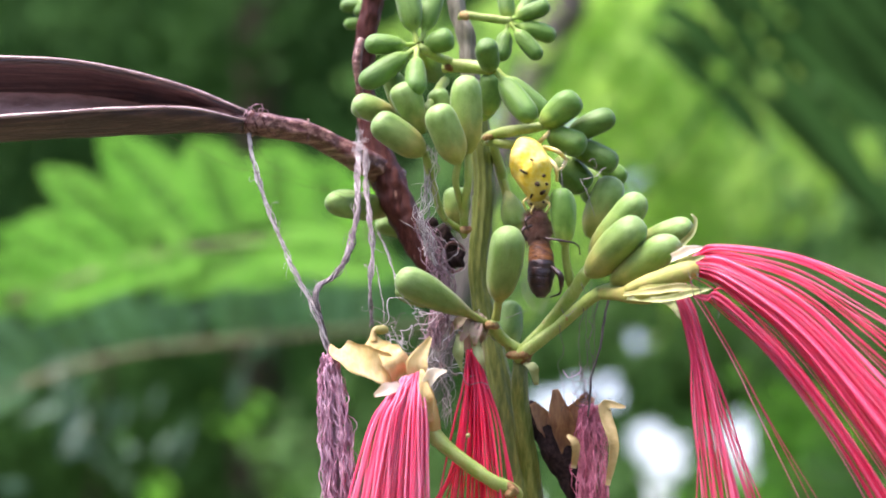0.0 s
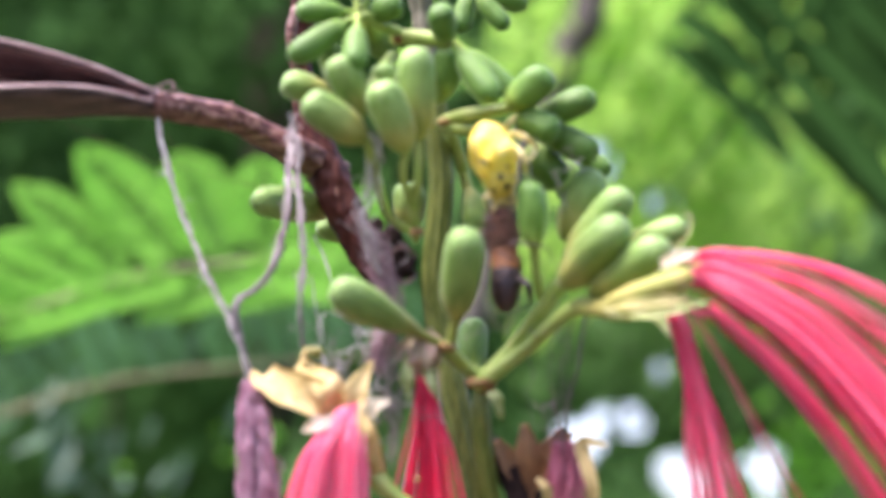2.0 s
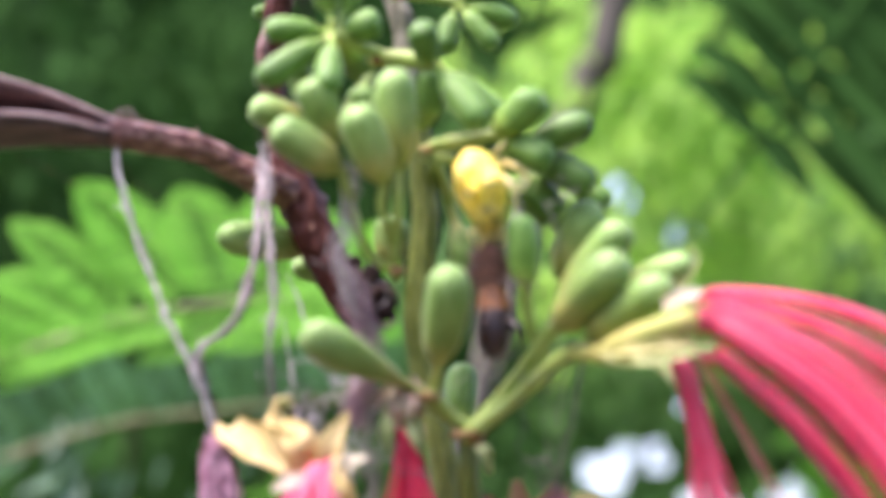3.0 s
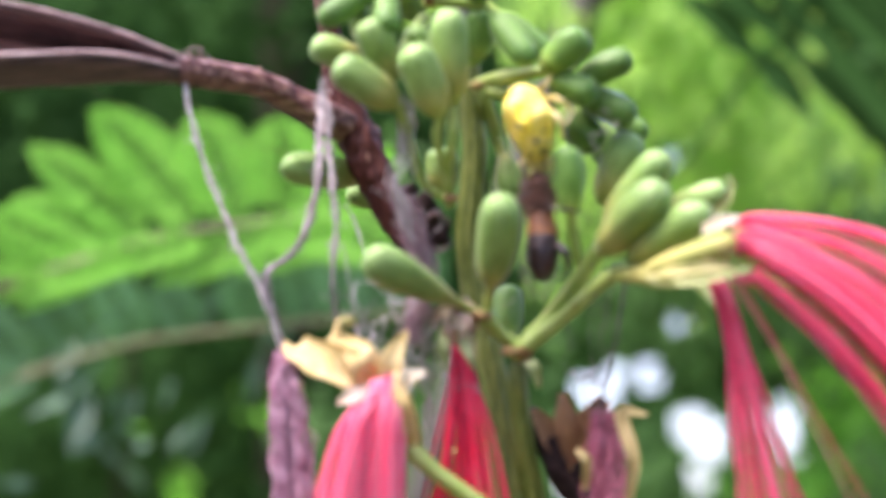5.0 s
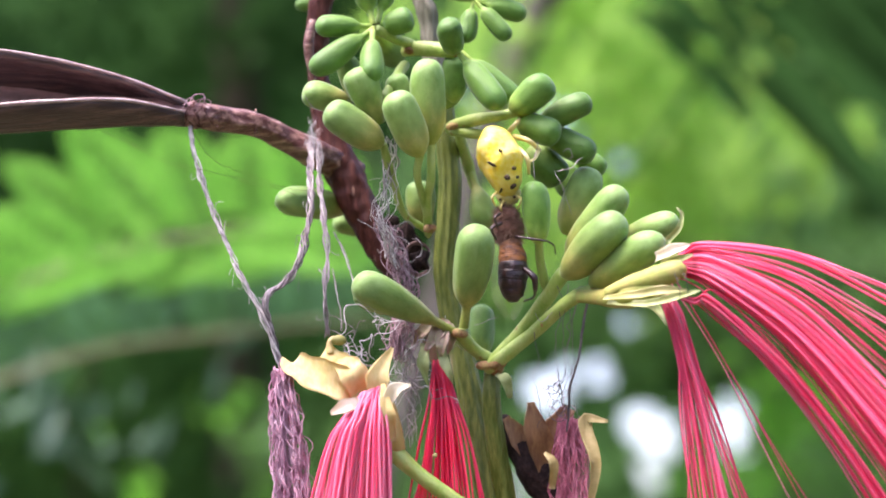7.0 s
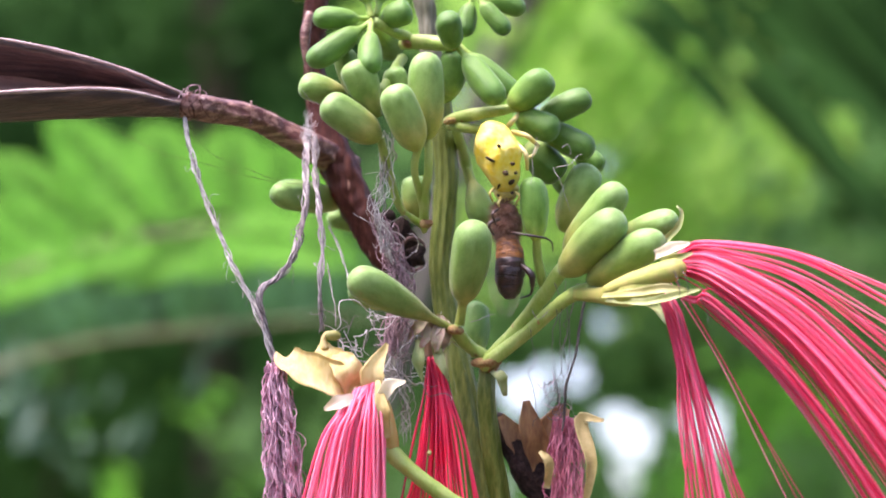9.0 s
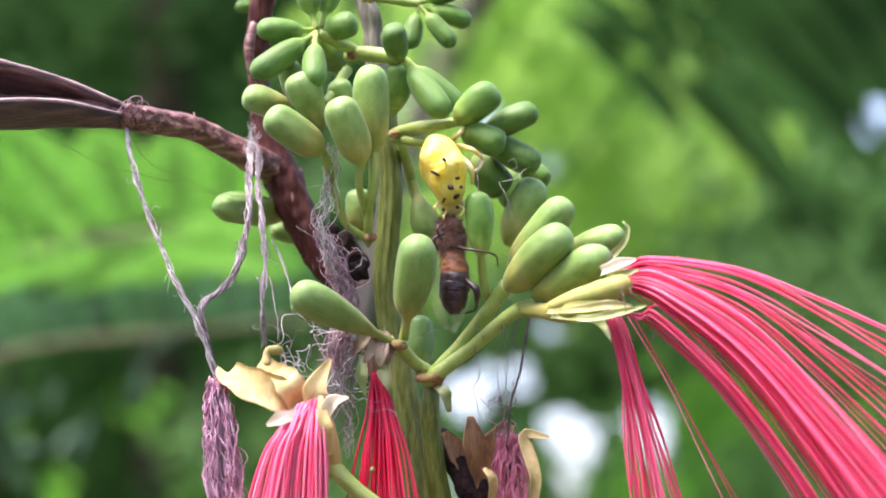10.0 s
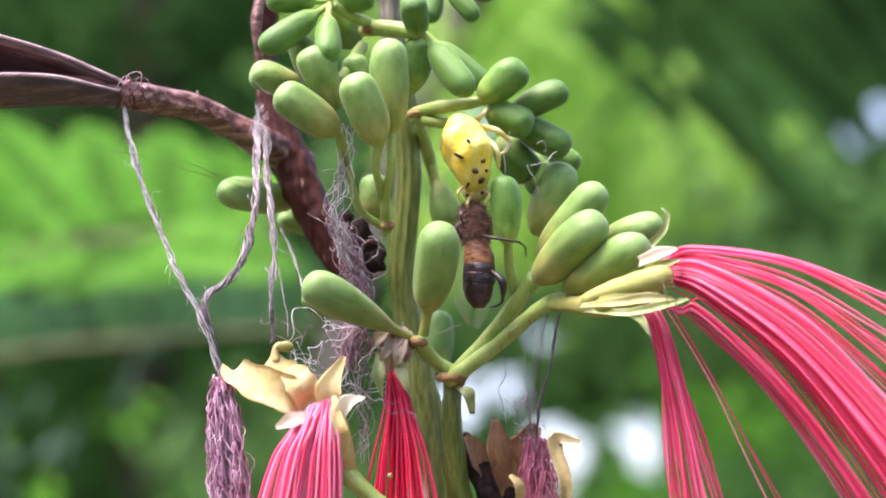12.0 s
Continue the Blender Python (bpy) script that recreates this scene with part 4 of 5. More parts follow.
# ---- the dead twig with its open pod ----
def dead_twig():
    ob = thing("dead_twig", (0.5, 24, 0), "dry reddish-brown forked twig bearing an open seed pod", "twig")
    bm = bmesh.new()
    tube(bm, [(-10, 22, 49.7), (-10.7, 23, 42.8), (-11.8, 24, 36.8), (-12, 25, 29.1), (-10.8, 25, 22.4), (-8.8, 25, 15.8), (-6.2, 25, 10.2), (-3.6, 25, 4.9), (-1, 25, 1)], [1.75, 1.67, 1.59, 1.43, 1.91, 2.55, 2.4, 2.2, 1.91], 36, 14, 7, 0.045, rough=0.17, scale=560)
    part("main_twig", bm, M_BARK, ob)
    bm = bmesh.new()
    tube(bm, [(-7.1, 27, 15.4), (-12.3, 22, 17.4), (-16, 20, 19), (-20.1, 17, 20.5), (-23.8, 15, 20.8), (-27.4, 12, 20.8), (-29.5, 11, 20.9), (-32.3, 11, 21.1)], [2.07, 2.1, 1.8, 1.65, 1.72, 1.7, 1.55, 0.88], 36, 14, 6, 0.05, rough=0.08, scale=480)
    part("side_twig", bm, M_ARM, ob)
    for c, r in (((-20.1, 17, 20.6), (0.4, 1.91, 1.91)), ((-28.1, 12, 21), (0.8, 1.83, 1.83))):
        bm = bmesh.new()
        blob(bm, c, r, None, 0.35, 900, 28, 20)
        part("bud_scar", bm, M_ARM, ob)
    bm = bmesh.new()
    tube(bm, [(-12.3, 20, 35.8), (-13, 20, 32.2), (-12.3, 21, 26.3)], [0.56, 0.72, 0.4], 8, 6, rough=0.3)
    part("bark_ridge", bm, M_ARM, ob)
    # open pod: a shallow boat with a rounded upper rim and a lower lip
    bm = bmesh.new()
    rim = spline([(-28.8, 10, 21.7), (-37.4, 8, 24.9), (-48, 6, 27.3), (-57.7, 5, 28.4), (-77.4, 5, 28.8)], 7)
    lip = spline([(-29, 9, 20.4), (-37.1, 5, 21.2), (-47.4, 3, 20.6), (-57, 2, 19.7), (-76.3, 2, 18.3)], 7)
    keel = spline([(-29.3, 10, 19), (-37.3, 8, 18.7), (-47.9, 7, 18), (-57.7, 7, 17.5), (-77.3, 7, 16.1)], 7)
    rings = []
    for n, (a, b, c) in enumerate(zip(rim, lip, keel)):
        k = min(1, n / 12)
        deep = Vector((0, 10 * k, 0))
        ring = [a + Vector((0, 1.6, 0.1)), a + Vector((0, 0.5, 0.5)), a + Vector((0, -0.3, 0.35)), a + Vector((0, -0.45, -0.2)), a + Vector((0, 0.3, -0.55)), a.lerp(b, 0.14) + deep * 0.9, a.lerp(b, 0.5) + deep, a.lerp(b, 0.8) + deep * 0.65,
                b + Vector((0, 0.8, 0.3)), b + Vector((0, -0.1, 0.3)), b + Vector((0, -0.5, -0.2)), b.lerp(c, 0.5) + Vector((0, -0.2, 0)), c, c + Vector((0, 3, 0.5)), a.lerp(c, 0.5) + deep * 1.3 + Vector((0, 2, 0))]
        ring = [q + noise.noise_vector(q * 0.35) * 0.16 for q in ring]
        rings.append([bm.verts.new(mm(q)) for q in ring])
    for a, b in zip(rings, rings[1:]):
        m = len(a)
        for s in range(m):
            f = bm.faces.new((a[s], b[s], b[(s + 1) % m], a[(s + 1) % m]))
            # the inner band below the rim takes the dark colour, painting shade there
            f.material_index = 1 if 4 < s < 8 else 0
    bm.faces.new(rings[0])
    bm.faces.new(rings[-1][::-1])
    bmesh.ops.recalc_face_normals(bm, faces=bm.faces)
    pod = part("seed_pod", bm, M_PODOUT, ob, "split-open dark brown seed pod with mauve lining")
    pod.data.materials.append(M_PODIN)
    # pale tubes along rim and lip: the edges' highlights put into colour
    bm = bmesh.new()
    tube(bm, [q + Vector((0, -0.35, 0.42)) for q in rim], [0.24, 0.21, 0.27, 0.22, 0.26], 8, 1, rough=0.25, scale=300)
    part("pod_rim", bm, M_RIM, pod, "thin pale edge of the pod, highlight put into its colour")
    bm = bmesh.new()
    tube(bm, [q + Vector((0, -0.45, 0.22)) for q in lip], [0.16, 0.26, 0.32, 0.30, 0.30], 8, 1, rough=0.35, scale=300)
    part("pod_lip", bm, M_RIM, pod, "pale lower edge of the pod, highlight put into its colour")
    # near-black blobs paint the shade of the decayed hollow at the twig's foot; ragged brown rim
    for c, r in (((1.9, 13.2, 0.9), (1.75, 1.0, 2.1)), ((-1.8, 15, 6), (0.8, 0.7, 1.1)), ((-0.3, 18, 4), (2.2, 0.96, 2.5))):
        bm = bmesh.new()
        blob(bm, c, r, None, 0.9, 520, 28, 20)
        part("knot_hollow_shade", bm, M_DARK, ob)
    bm = bmesh.new()
    tube(bm, [(1.7 + math.cos(a) * 1.75, 12.9 + 0.5 * math.sin(a * 2), 1 + math.sin(a) * 2.2) for a in [0.5 + 0.45 * n for n in range(12)]], [0.15, 0.32, 0.2, 0.4, 0.2, 0.3, 0.12], 10, 5, rough=0.9, scale=600)
    part("knot_rim", bm, M_FLAKE, ob, "ragged brown rim of a rotted hollow")


dead_twig()


# ---- withered threads and tassels ----
def strand(parent, pts, r, mat, wave=0.4, name="strand", steps=14):
    """A thin crinkled thread through points (mm)."""
    line = spline(pts, steps)
    shift = Vector((rnd.uniform(-50, 50), rnd.uniform(-50, 50), rnd.uniform(-50, 50)))
    out = []
    for p in line:
        out.append(p + (noise.noise_vector(p * 0.22 + shift) * 1.2 + noise.noise_vector(p * 0.62 - shift) * 0.75) * wave)
    bm = bmesh.new()
    tube(bm, out, [r, r * 1.15, r * 0.85, r * 1.1, r * 0.7], 5, 1)
    part(name, bm, mat, parent)


def rope(name, label, pts, n, spread, r, mat, wave=0.35, twist=0.0, ashen=3):
    """Withered stamens side by side; with a twist (radians a mm) they wind into a yarn of uneven girth, every so many ashen dark."""
    ob = thing(name, pts[0], label, "withered stamens")
    line = spline(pts, 5) if twist else [Vector(p) for p in pts]
    for k in range(n):
        a, gone, off = rnd.uniform(0, 6.28), 0.0, []
        for i, p in enumerate(line):
            if twist:
                gone += (p - line[i - 1]).length if i else 0
                girth = spread * (0.75 + 0.8 * abs(noise.noise(p * 0.21))) * (0.55 + 0.45 * math.sin(k * 2.4))
                off.append(Vector((math.cos(a + twist * gone), math.sin(a + twist * gone), 0)) * girth)
            else:
                off.append(Vector((math.cos(a + 0.9 * i), math.sin(a + 0.9 * i), 0)) * spread * rnd.uniform(0.3, 1))
        strand(ob, [p + o for p, o in zip(line, off)], r * rnd.uniform(0.7, 1.25), M_ASH if twist and k % ashen == 0 else mat, wave, steps=4 if twist else 14)
    if twist:
        for _ in range(int(len(pts) * 1.5)):
            p = rnd.choice(line)
            q = p + Vector((rnd.gauss(0, 0.7), rnd.gauss(0, 0.5), rnd.gauss(0, 1.2)))
            strand(ob, [p, q, q + Vector((rnd.gauss(0, 0.5), rnd.gauss(0, 0.5), rnd.gauss(0, 0.9)))], 0.03, mat, 0.5, "stray_strand", 8)
    return ob


def tassel(name, label, top, foot, n, r, mat, wave=0.5):
    """A withered brush of crinkled stamens from top (centre, spread) to foot (centre, spread)."""
    ob = thing(name, top[0], label, "withered flower")
    for _ in range(n):
        u, v = rnd.uniform(-1, 1), rnd.uniform(-1, 1)
        a = Vector(top[0]) + Vector((u * top[1], v * top[1], 0))
        b = Vector(foot[0]) + Vector((u * foot[1], v * foot[1], 0))
        strand(ob, [a, a.lerp(b, 0.2) + Vector((u * foot[1] * 0.25, 0, 0)), a.lerp(b, 0.5) + Vector((rnd.gauss(0, 0.5), 0, 0)), b], r, mat, wave, "withered_filament")
    return ob


def withered():
    rope("withered_rope", "grey twisted withered stamens hanging from the twig", [(-28.7, 13.5, 21.8), (-28.3, 10, 17.8), (-27.3, 9.5, 13.4), (-25.3, 9, 7.3), (-23.2, 8, 2.3), (-21, 7, -2.8), (-18.7, 7, -6.9), (-17.2, 7.5, -11), (-16.5, 8, -13.5)], 10, 0.29, 0.08, M_PALEGREY, 0.35, 0.7, 5)
    rope("withered_rope", "grey twisted withered stamens hanging from the twig", [(-12.6, 20, 19.3), (-12.6, 15, 14.6), (-12.5, 13, 10.8), (-12.8, 11, 5.3), (-14.1, 9, -0), (-15.8, 8, -2.7), (-17.7, 7, -4.1), (-18.3, 7, -6.1), (-17.4, 8, -9.7), (-16.5, 8, -13.5)], 15, 0.44, 0.095, M_GREY, 0.25, 0.8, 2)
    rope("withered_rope", "pale mauve strands hanging beside the twig", [(-11.6, 15, 17.6), (-11.2, 11, 11.2), (-10.5, 8, 4.8), (-10.1, 7, 0.5), (-10.4, 6, -4.6), (-10.3, 7, -10)], 10, 0.36, 0.075, M_GREY, 0.3, 0.7, 3)
    rope("withered_rope", "pale mauve strands tangled beside the stem", [(-1.8, 6, 15.9), (-1.3, 6, 12.7), (-2.6, 6.5, 8.7), (-3.2, 7, 5.8), (-2, 8, 3.1), (-2.1, 9, 0.4)], 7, 0.6, 0.065, M_PALEGREY, 1.0, 0.22, 5)
    rope("withered_rope", "pale mauve strands tangled beside the stem", [(-2.2, 6, 15.6), (-2, 6, 11.9), (-1.8, 6.5, 8.7), (-2.9, 7, 4.6), (-2.6, 8, 2.3), (-1, 9, -0.4)], 7, 0.6, 0.065, M_PALEGREY, 1.0, 0.22, 5)
    rope("withered_rope", "mauve strands matted against the stem", [(-2.8, 13, 5.7), (-1.2, 12, 1.3), (0.1, 11, -3), (-0.3, 10, -6.9), (-1, 9, -10.7), (-1.5, 9, -12.5)], 46, 1.45, 0.07, M_MATTED, 1.3)
    rope("withered_rope", "grey loose strands below the matted ones", [(-0.5, 11, -11.3), (0.1, 11, -15.4), (0.7, 12, -19.4), (0.5, 12, -23.1)], 12, 1.0, 0.055, M_GREY, 1.5)
    ob = thing("curled_tendrils", (0.5, 9, 1), "pale tendrils curling round the decayed knot", "withered stamens")
    for k in range(9):
        c = Vector((rnd.uniform(-1.8, 1.6), 9, rnd.uniform(-1.5, 4)))
        r, a = rnd.uniform(0.8, 1.7), rnd.uniform(0, 6.28)
        strand(ob, [c + Vector((math.cos(a + q) * r, rnd.gauss(0, 0.5), math.sin(a + q) * r * 1.2)) for q in (0, 0.9, 1.8, 2.7, 3.5)], 0.06, M_GREY, 0.35)
    rope("withered_rope", "thin pale thread on the twig", [(-9.8, 20, 6.2), (-7.9, 18, 1.6), (-6.6, 14, -2.5), (-4, 13, -4.3)], 2, 0.16, 0.07, M_GREY, 0.2)
    rope("withered_rope", "thin pale thread behind the twig", [(-9.9, 16, 0.4), (-9, 14, -4.2), (-8.4, 12, -8.6)], 2, 0.16, 0.06, M_GREY, 0.2)
    ob = thing("withered_tangle", (-5.2, 8, -10.8), "tangle of fine grey withered stamens", "withered stamens")
    for _ in range(44):
        a = Vector((-6.4, 10, -11.4)) + Vector((rnd.uniform(-3, 9), rnd.uniform(-2, 3), rnd.uniform(-6, 3)))
        b = a + Vector((rnd.uniform(0, 4), rnd.uniform(-1, 2), rnd.uniform(-3, 4)))
        c = b + Vector((rnd.uniform(-3, 3), rnd.uniform(-1, 2), rnd.uniform(-4, 3)))
        strand(ob, [a, b, c], 0.05, M_LINT if rnd.random() < 0.5 else M_GREY, 2.0)
    tassel("withered_tassel", "purplish withered brush of crinkled stamens", ((-16.2, 7, -14.4), 0.6), ((-13.6, 7, -43.1), 2.7), 105, 0.088, M_MAUVE, 1.0)
    # the dried flower on the right
    ob = tassel("withered_tassel", "purplish withered brush inside a dried flower", ((21.2, 12, -21.1), 1.1), ((21.6, 12, -43.7), 2.6), 125, 0.066, M_WINE, 1.0)
    dry = thing("dried_flower", (18.6, 16, -27.1), "dried flower with brown and pale curled petals", "dried flower")
    for pts, w, mat in ((((18.6, 16, -27.1), (16.9, 14, -22.4), (16.3, 14, -18.3)), (3.19, 3.67, 0.96), M_BROWN), (((17.8, 17, -27), (14.9, 16, -23), (13, 16, -20.1)), (3.19, 3.19, 0.96), M_BROWN), (((19.5, 17, -26.2), (19.5, 17, -22.1), (21.6, 17, -18.8)), (3.19, 3.98, 1.59), M_BROWN),
                        (((23.5, 10, -32.5), (24.3, 8, -27.1), (23.1, 9, -21.5), (26.1, 8, -21.6)), (0.64, 1.59, 1.91, 0.32), M_HUSK), (((18.7, 11, -30), (18.9, 9, -27), (17.8, 9, -25.4)), (0.8, 1.28, 0.48), M_HUSK)):
        bm = bmesh.new()
        blade(bm, pts, w, (0.1, -1, 0.2), 0.2)
        part("petal", bm, mat, dry)
    bm = bmesh.new()
    tube(bm, [(12.8, 20, -19.7), (14.2, 18, -23.2), (16.6, 17, -27), (19, 17, -31.2), (21.1, 18, -36.8)], [0.8, 1.91, 2.15, 1.91, 1.12], 14, 6, rough=0.35, scale=500)
    part("decayed_husk", bm, M_DARK, dry, "black shrivelled husk")
    bm = bmesh.new()
    blade(bm, [(11.8, 12, -14.6), (13, 10, -15.9), (13.5, 11, -18)], [0.64, 1.59, 0.56], (0.1, -1, 0.2), 0.1, 0.12, 7, 0.6)
    part("bract", bm, M_PALE, spike, "small yellow-green bract")
    for pts in ([(22.5, 6, -3.8), (21.5, 6, -9.5), (20.3, 7, -15.1), (19.6, 10, -21.2)], [(21.9, 6, -4.2), (20.8, 6, -11.9), (20.6, 7, -16.7), (19.2, 10, -19.6)], [(23, 6, -3.8), (22.3, 6, -8.7), (21.7, 8, -14.9), (22, 10, -21.2)], [(19.9, 6, -3.8), (19.8, 6, -10.3), (19.4, 7, -15.9), (20, 10, -19.6)],
                [(16.7, 8, -10), (16.5, 8, -14.1), (17.2, 9, -18.1), (17.4, 11, -21.9)], [(21.1, 6, -3.8), (20.3, 6, -8.7), (21.1, 7, -15.1), (18.3, 9, -18.9)], [(33, -12, -5.7), (33.4, -12.5, -7.2), (33.8, -12, -8.8)], [(34.4, -12, -5.7), (35, -12.5, -7.2), (35.4, -12, -9.2)], [(36.7, -12, -8.3), (37, -12, -9.8), (37.1, -12, -11.6)]):
        ob = thing("dark_thread", pts[0], "fine dark withered stamen hanging from the flower", "withered stamens")
        strand(ob, pts, 0.05, M_DARKHAIR, 0.7)
    ob = thing("curled_tendrils", (20.6, 9, -18), "dark fine stamens curling above the dried flower", "withered stamens")
    for k in range(16):
        c = Vector((rnd.uniform(18.2, 22.4), rnd.uniform(8, 12), rnd.uniform(-20.5, -15.5)))
        r, a = rnd.uniform(0.5, 1.5), rnd.uniform(0, 6.28)
        strand(ob, [c + Vector((math.cos(a + q) * r, rnd.gauss(0, 0.4), math.sin(a + q) * r)) for q in (0, 0.9, 1.8, 2.7, 3.6)], 0.05, M_DARKHAIR if k % 3 else M_MATTED, 0.5)
    ob = thing("dark_thread", (23.8, 7, -4.9), "stiff black withered style hanging from the flower", "withered stamens")
    strand(ob, [(23.8, 7, -4.9), (22.8, 7, -11), (21.5, 8, -16.6), (20.8, 10, -22.8)], 0.18, M_DARKHAIR, 0.25)
    for pts in ([(19.7, 3, 10.6), (20.6, 2, 8.2), (21.8, 3, 4.9)], [(19.9, 3, 10.6), (21.5, 3, 11.1), (23.5, 6, 12.9)], [(21, 5, 13.5), (21.7, 5, 14), (22, 5, 12.9), (21.5, 5, 12.5)], [(17.5, 3, 14.6), (16.9, 2, 11.1), (16.6, 2, 8.2)], [(-12.8, 6, 21.9), (-11.8, 6, 20.1), (-10.1, 6, 19.8)],
                [(8.9, 5, -9.1), (10.5, 2, -9), (12.1, 2, -8.6)], [(16.7, 7, -7.3), (17.4, 5, -8.8), (19.1, 6, -7.5)]):
        ob = thing("web_thread", pts[0], "fine pale spider thread stuck to the buds", "spider thread")
        strand(ob, pts, 0.04, M_GREY, 0.3)
    ob = thing("lint_tuft", (-12.5, 17, 19.7), "small tuft of pale lint caught in the fork", "lint")
    for _ in range(48):
        a = Vector((-12.4, 17.5, 18.9)) + Vector((rnd.gauss(0, 0.45), rnd.gauss(0, 0.4), rnd.gauss(0, 0.75)))
        strand(ob, [a, a + Vector((rnd.gauss(0, 0.4), rnd.gauss(0, 0.4), rnd.gauss(0, 0.6))), a + Vector((rnd.gauss(0, 0.4), rnd.gauss(0, 0.4), rnd.gauss(0, 0.7)))], 0.02, M_LINT, 0.25)
    ob = thing("thread_tuft", (-27.6, 9, 20.6), "curled brownish mauve threads wound round the pod's base", "thread")
    for _ in range(11):
        a = rnd.uniform(0, 6.28)
        c = Vector((-27.5, 11, 20.9)) + Vector((rnd.gauss(0, 0.6), 0, 0))
        strand(ob, [c + Vector((rnd.gauss(0, 0.5), math.cos(a + k) * 1.9, math.sin(a + k) * 1.9)) for k in (0, 0.9, 1.8, 2.7)], 0.06, M_BARK, 0.35)
    for pts in ([(-28.3, 8, 21.1), (-27.8, 8, 22.6), (-26.5, 8, 22.7), (-26.2, 8, 21.2)], [(-27.3, 8, 21.1), (-26.5, 8, 22.2), (-25.6, 9, 22.1), (-25.8, 8, 20.6)], [(-29.1, 6, 20.6), (-28.2, 6, 21.8), (-27.3, 7, 21.5)]):
        strand(ob, pts, 0.06, M_MATTED, 0.3)
    for pts in ([(-39.7, 6, 17.7), (-31.3, 6, 13.6), (-23.3, 8, 11.7), (-14.5, 14, 10.2)], [(-28.1, 6, 17.7), (-24.9, 8, 14), (-18.5, 12, 11.5), (-12, 16, 10.6)]):
        ob = thing("fine_thread", pts[0], "very fine brown thread strung below the twig", "thread")
        strand(ob, pts, 0.03, M_BARK, 0.3)


withered()


# ---- the crab spider and its prey ----
def spider():
    ob = thing("crab_spider", (13.1, 6, 12.3), "yellow crab spider with dark spots gripping a bee", "spider")
    bm = bmesh.new()
    tube(bm, [(12.1, 8, 16.3), (12.1, 7, 16), (12.2, 6, 15.3), (12.4, 5, 14.1), (12.8, 4.5, 12.5), (13.1, 4.7, 11), (13.5, 6, 9.5), (13.7, 7, 8.4)], [0.8, 1.7, 2.2, 2.85, 2.95, 2.55, 1.95, 1.2], 32, 8, 3, 0.05, rough=0.2, scale=420)
    abdomen = part("abdomen", bm, M_YELLOW, ob, "smooth yellow abdomen with dark spots")
    for c, r, t in (((12.6, 1, 13.1), (0.30, 0.22), 20), ((11.5, 1.4, 11.4), (0.62, 0.18), 32), ((13.5, 1.9, 9.7), (0.45, 0.38), 50), ((14.4, 1.6, 10.8), (0.28, 0.22), 0), ((14.8, 2.4, 9.8), (0.2, 0.17), 0), ((14.3, 3.3, 8.8), (0.42, 0.26), -30),
                    ((12.7, 3.9, 8.5), (0.2, 0.5), 20)):
        bm = bmesh.new()
        blob(bm, c, (r[0] * 1.05, 0.5, r[1] * 1.05), None, 0.6, 1500, 12, 8)
        bmesh.ops.rotate(bm, verts=bm.verts, cent=mm(c), matrix=Matrix.Rotation(radians(t), 3, "Y"))
        part("spot", bm, M_SPOT, abdomen)
    bm = bmesh.new()
    blob(bm, (13.6, 6.4, 8.1), (1.8, 1.4, 1.3), None, 0.45, 700)
    part("cephalothorax", bm, M_LEG, ob)
    for pts, r in ((((13.9, 8, 17), (15, 7, 18), (16.2, 10, 20.2)), (0.36, 0.32, 0.24)), (((14.6, 7, 16.2), (16.4, 5, 15.2), (18, 7, 14.3)), (0.36, 0.33, 0.24)), (((17.9, 7, 14.4), (17.3, 6, 13), (16.3, 5, 12.3)), (0.24, 0.21, 0.16)), (((15, 5, 14.2), (16.2, 4, 12.6), (16.4, 5, 10.7)), (0.36, 0.32, 0.21)),
                   (((12.2, 5, 8.4), (11.5, 4, 7.5), (11.9, 5, 6.6)), (0.19, 0.18, 0.12)), (((14.7, 5, 7.9), (15.3, 4, 7.1), (14.8, 5, 6.1)), (0.19, 0.18, 0.12)), (((10.7, 8, 16.4), (10, 9, 15.4), (9.8, 10, 13.9)), (0.32, 0.27, 0.19)), (((13, 5, 7.1), (12.6, 4, 6.1), (13, 6, 5.5)), (0.18, 0.16, 0.12))):
        bm = bmesh.new()
        tube(bm, pts, r, 8, 5)
        part("leg", bm, M_LEG, ob)
    for x in ((12.6, 4, 7.2), (14.4, 4, 7.5)):
        bm = bmesh.new()
        blob(bm, x, (0.22, 0.2, 0.2))
        part("eye", bm, M_SPOT, ob)


spider()


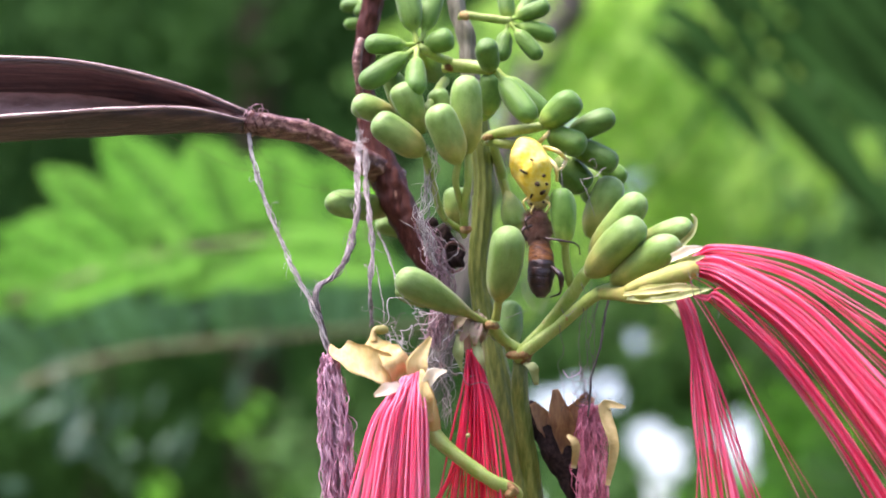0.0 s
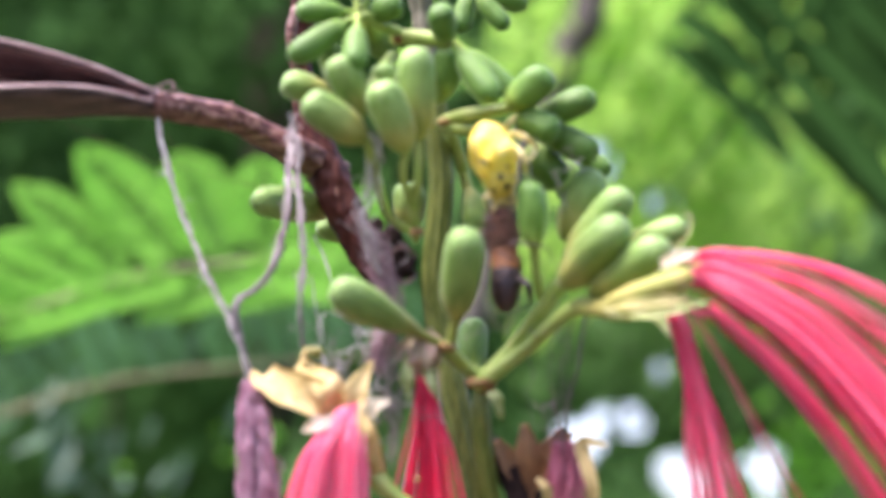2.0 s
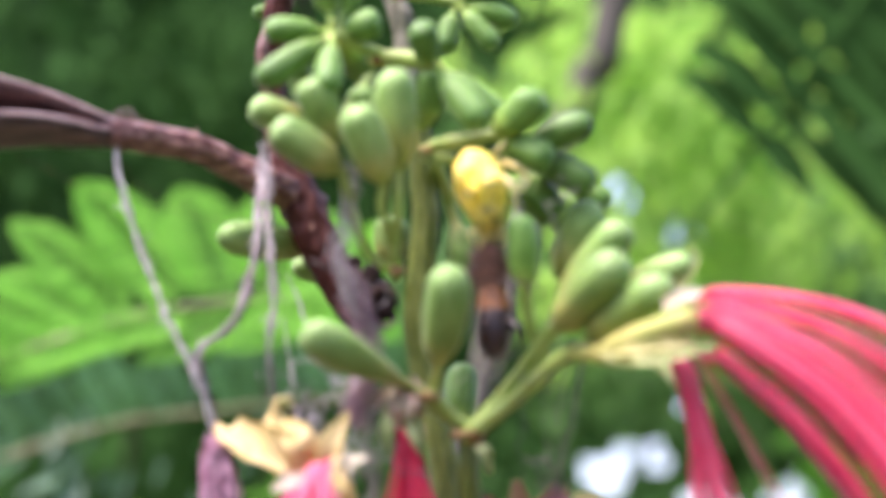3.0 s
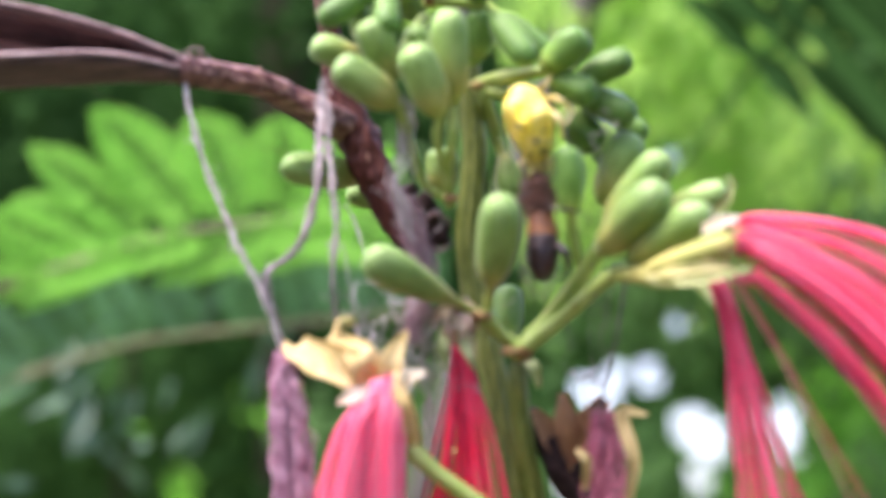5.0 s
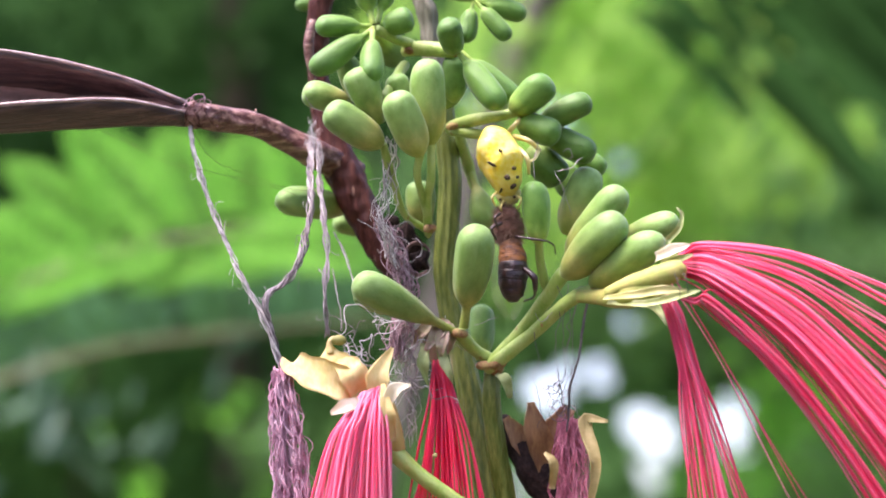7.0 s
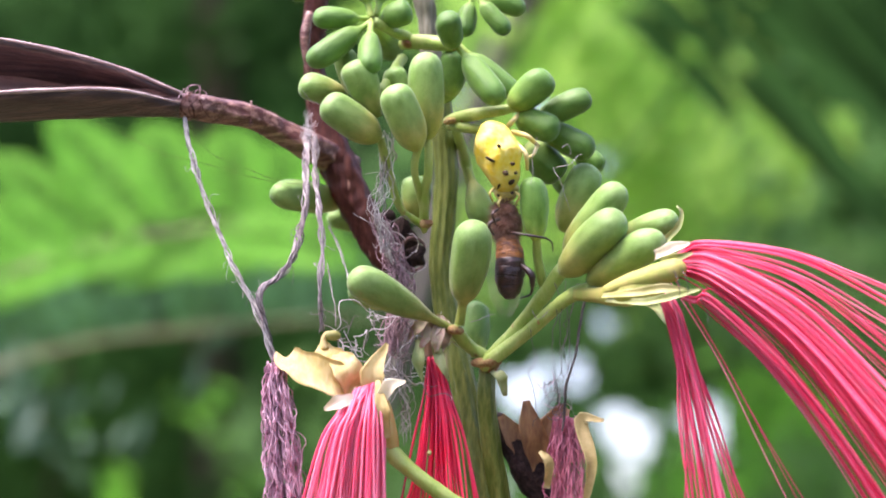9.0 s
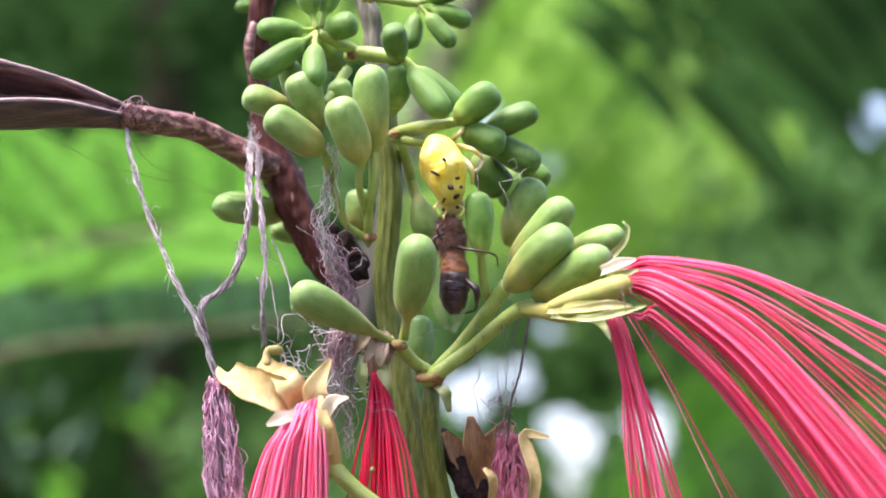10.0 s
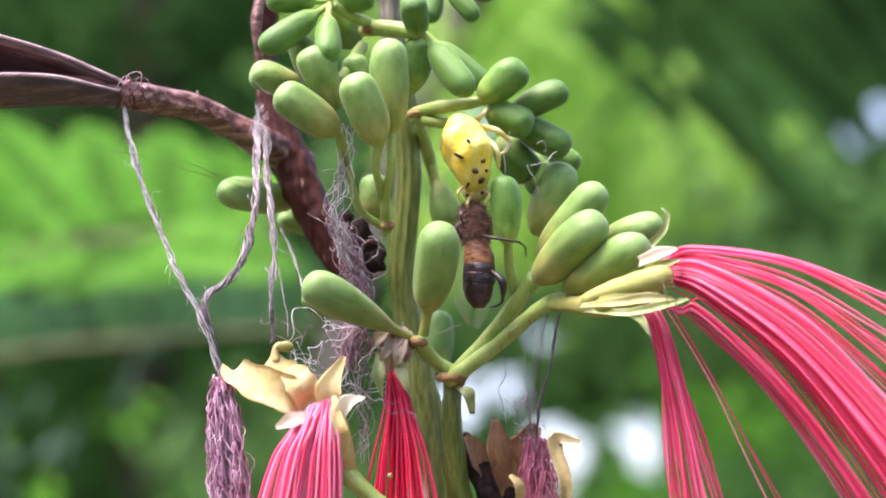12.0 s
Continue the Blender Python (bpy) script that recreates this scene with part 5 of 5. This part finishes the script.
def bee():
    ob = thing("honey_bee", (14, 6, -0.1), "dead brown honey bee hanging from the spider's jaws", "bee")
    bm = bmesh.new()
    blob(bm, (13.4, 5.4, 5.5), (1.4, 1.2, 1.1), None, 0.2, 900)
    part("head", bm, M_BEETHORAX, ob)
    bm = bmesh.new()
    blob(bm, (13.6, 6, 3.8), (1.75, 1.59, 1.83), None, 0.2, 1500, 24, 16)
    thorax = part("thorax", bm, M_BEETHORAX, ob, "furry brown thorax")
    verts, faces = [], []
    for k in range(3600):
        d = Vector((rnd.gauss(0, 1), rnd.gauss(0, 1), rnd.gauss(0, 1))).normalized()
        c, r = (((13.6, 6, 3.8), (1.75, 1.59, 1.83)), ((13.4, 5.4, 5.5), (1.4, 1.2, 1.1)), ((13.7, 6, 2.2), (1.3, 1.3, 1.0)))[(0, 0, 1, 2)[k % 4]]
        p = mm(c) - origin(ob) + Vector((d.x * r[0], d.y * r[1], d.z * r[2])) / 1000
        e = (d + Vector((rnd.gauss(0, 0.3), rnd.gauss(0, 0.3), rnd.gauss(0, 0.3) - 0.3))).normalized() * rnd.uniform(0.0005, 0.0012)
        w = e.cross(Vector((rnd.gauss(0, 1), 1, 0))).normalized() * 0.00003
        k = len(verts)
        verts += [p - w, p + w, p + e]
        faces.append((k, k + 1, k + 2))
    me = bpy.data.meshes.new("fur")
    me.from_pydata(verts, [], faces)
    me.materials.append(M_BEEFUR)
    fur = new("fur", me)
    fur.parent = thorax
    tagged(fur, "short tawny hairs", kind="stuff")
    rings = [(433, 16), (446, 20), (458, 22), (470, 23), (484, 25), (498, 24), (510, 21), (520, 16), (526, 8)]
    marks = [(13.6, 6, 2.1), (13.9, 6, 1.1), (14, 6, 0.2), (14.1, 6, -0.8), (14.1, 6, -2), (14, 6, -3.1), (14, 6, -4.3), (14, 6, -5.2), (14, 6, -5.9)]
    for n in range(8):
        bm = bmesh.new()
        a, b = rings[n][1] * 0.0797, rings[n + 1][1] * 0.0797
        tube(bm, [marks[n], mix(marks[n], marks[n + 1], 0.5), mix(marks[n], marks[n + 1], 1.12)], [a * 1.0, (a + b) / 2 * 1.02, b * 1.0], 20, 4, rough=0.10, scale=1300)
        part("abdomen_ring", bm, M_BEEBAND if n in (0, 1, 2) else M_BEEDARK, ob)
    for pts, r in ((((14.4, 4, 2.3), (16.4, 3, 1.8), (18.7, 3, 1.4)), (0.15, 0.17, 0.13)), (((18.6, 3, 1.4), (19.4, 4, 1), (19.6, 5, 0)), (0.12, 0.1, 0.08)), (((15.2, 5, -1.5), (16.7, 4, -3.1), (16.9, 5, -4.6)), (0.25, 0.5, 0.3)), (((16.9, 5, -4.4), (16.7, 6, -5.4), (15.5, 8, -5.6)), (0.21, 0.16, 0.11)),
                   (((12.6, 3, 3.9), (11.3, 2, 3), (11.9, 3, 1.8)), (0.26, 0.21, 0.16)), (((12.4, 2, 5), (11.7, 1, 4.2), (12.2, 2, 3)), (0.21, 0.16, 0.11))):
        bm = bmesh.new()
        tube(bm, pts, r, 8, 5)
        part("leg", bm, M_BEEDARK, ob)
    for pts in ([(12.3, 8, 3.2), (11.8, 9, -0.8), (12.3, 10, -4.8), (13.3, 11, -7.3)], [(14.8, 8, 2.7), (15.6, 9, -0.8), (15, 10, -4.8), (14, 11, -7.6)]):
        bm = bmesh.new()
        blade(bm, pts, [0.48, 1.43, 1.75, 0.64], (0.1, -1, 0.1), 0.05, 0.03)
        part("wing", bm, M_WING, ob, "clear veined wing")


M_WING = bpy.data.materials.new("wing_membrane")
M_WING.use_nodes = True
wing = M_WING.node_tree.nodes["Principled BSDF"]
wing.inputs["Base Color"].default_value = (0.75, 0.72, 0.62, 1)
wing.inputs["Roughness"].default_value = 0.25
wing.inputs["Alpha"].default_value = 0.1
bee()


def motions():
    """Nothing but the camera and its point of focus stirs: spider, bee and spike hang still."""
    walk(focus, [(t, Matrix.Translation(m @ Vector((0, 0, -FOCUS[t])))) for t, m in PATH])


motions()
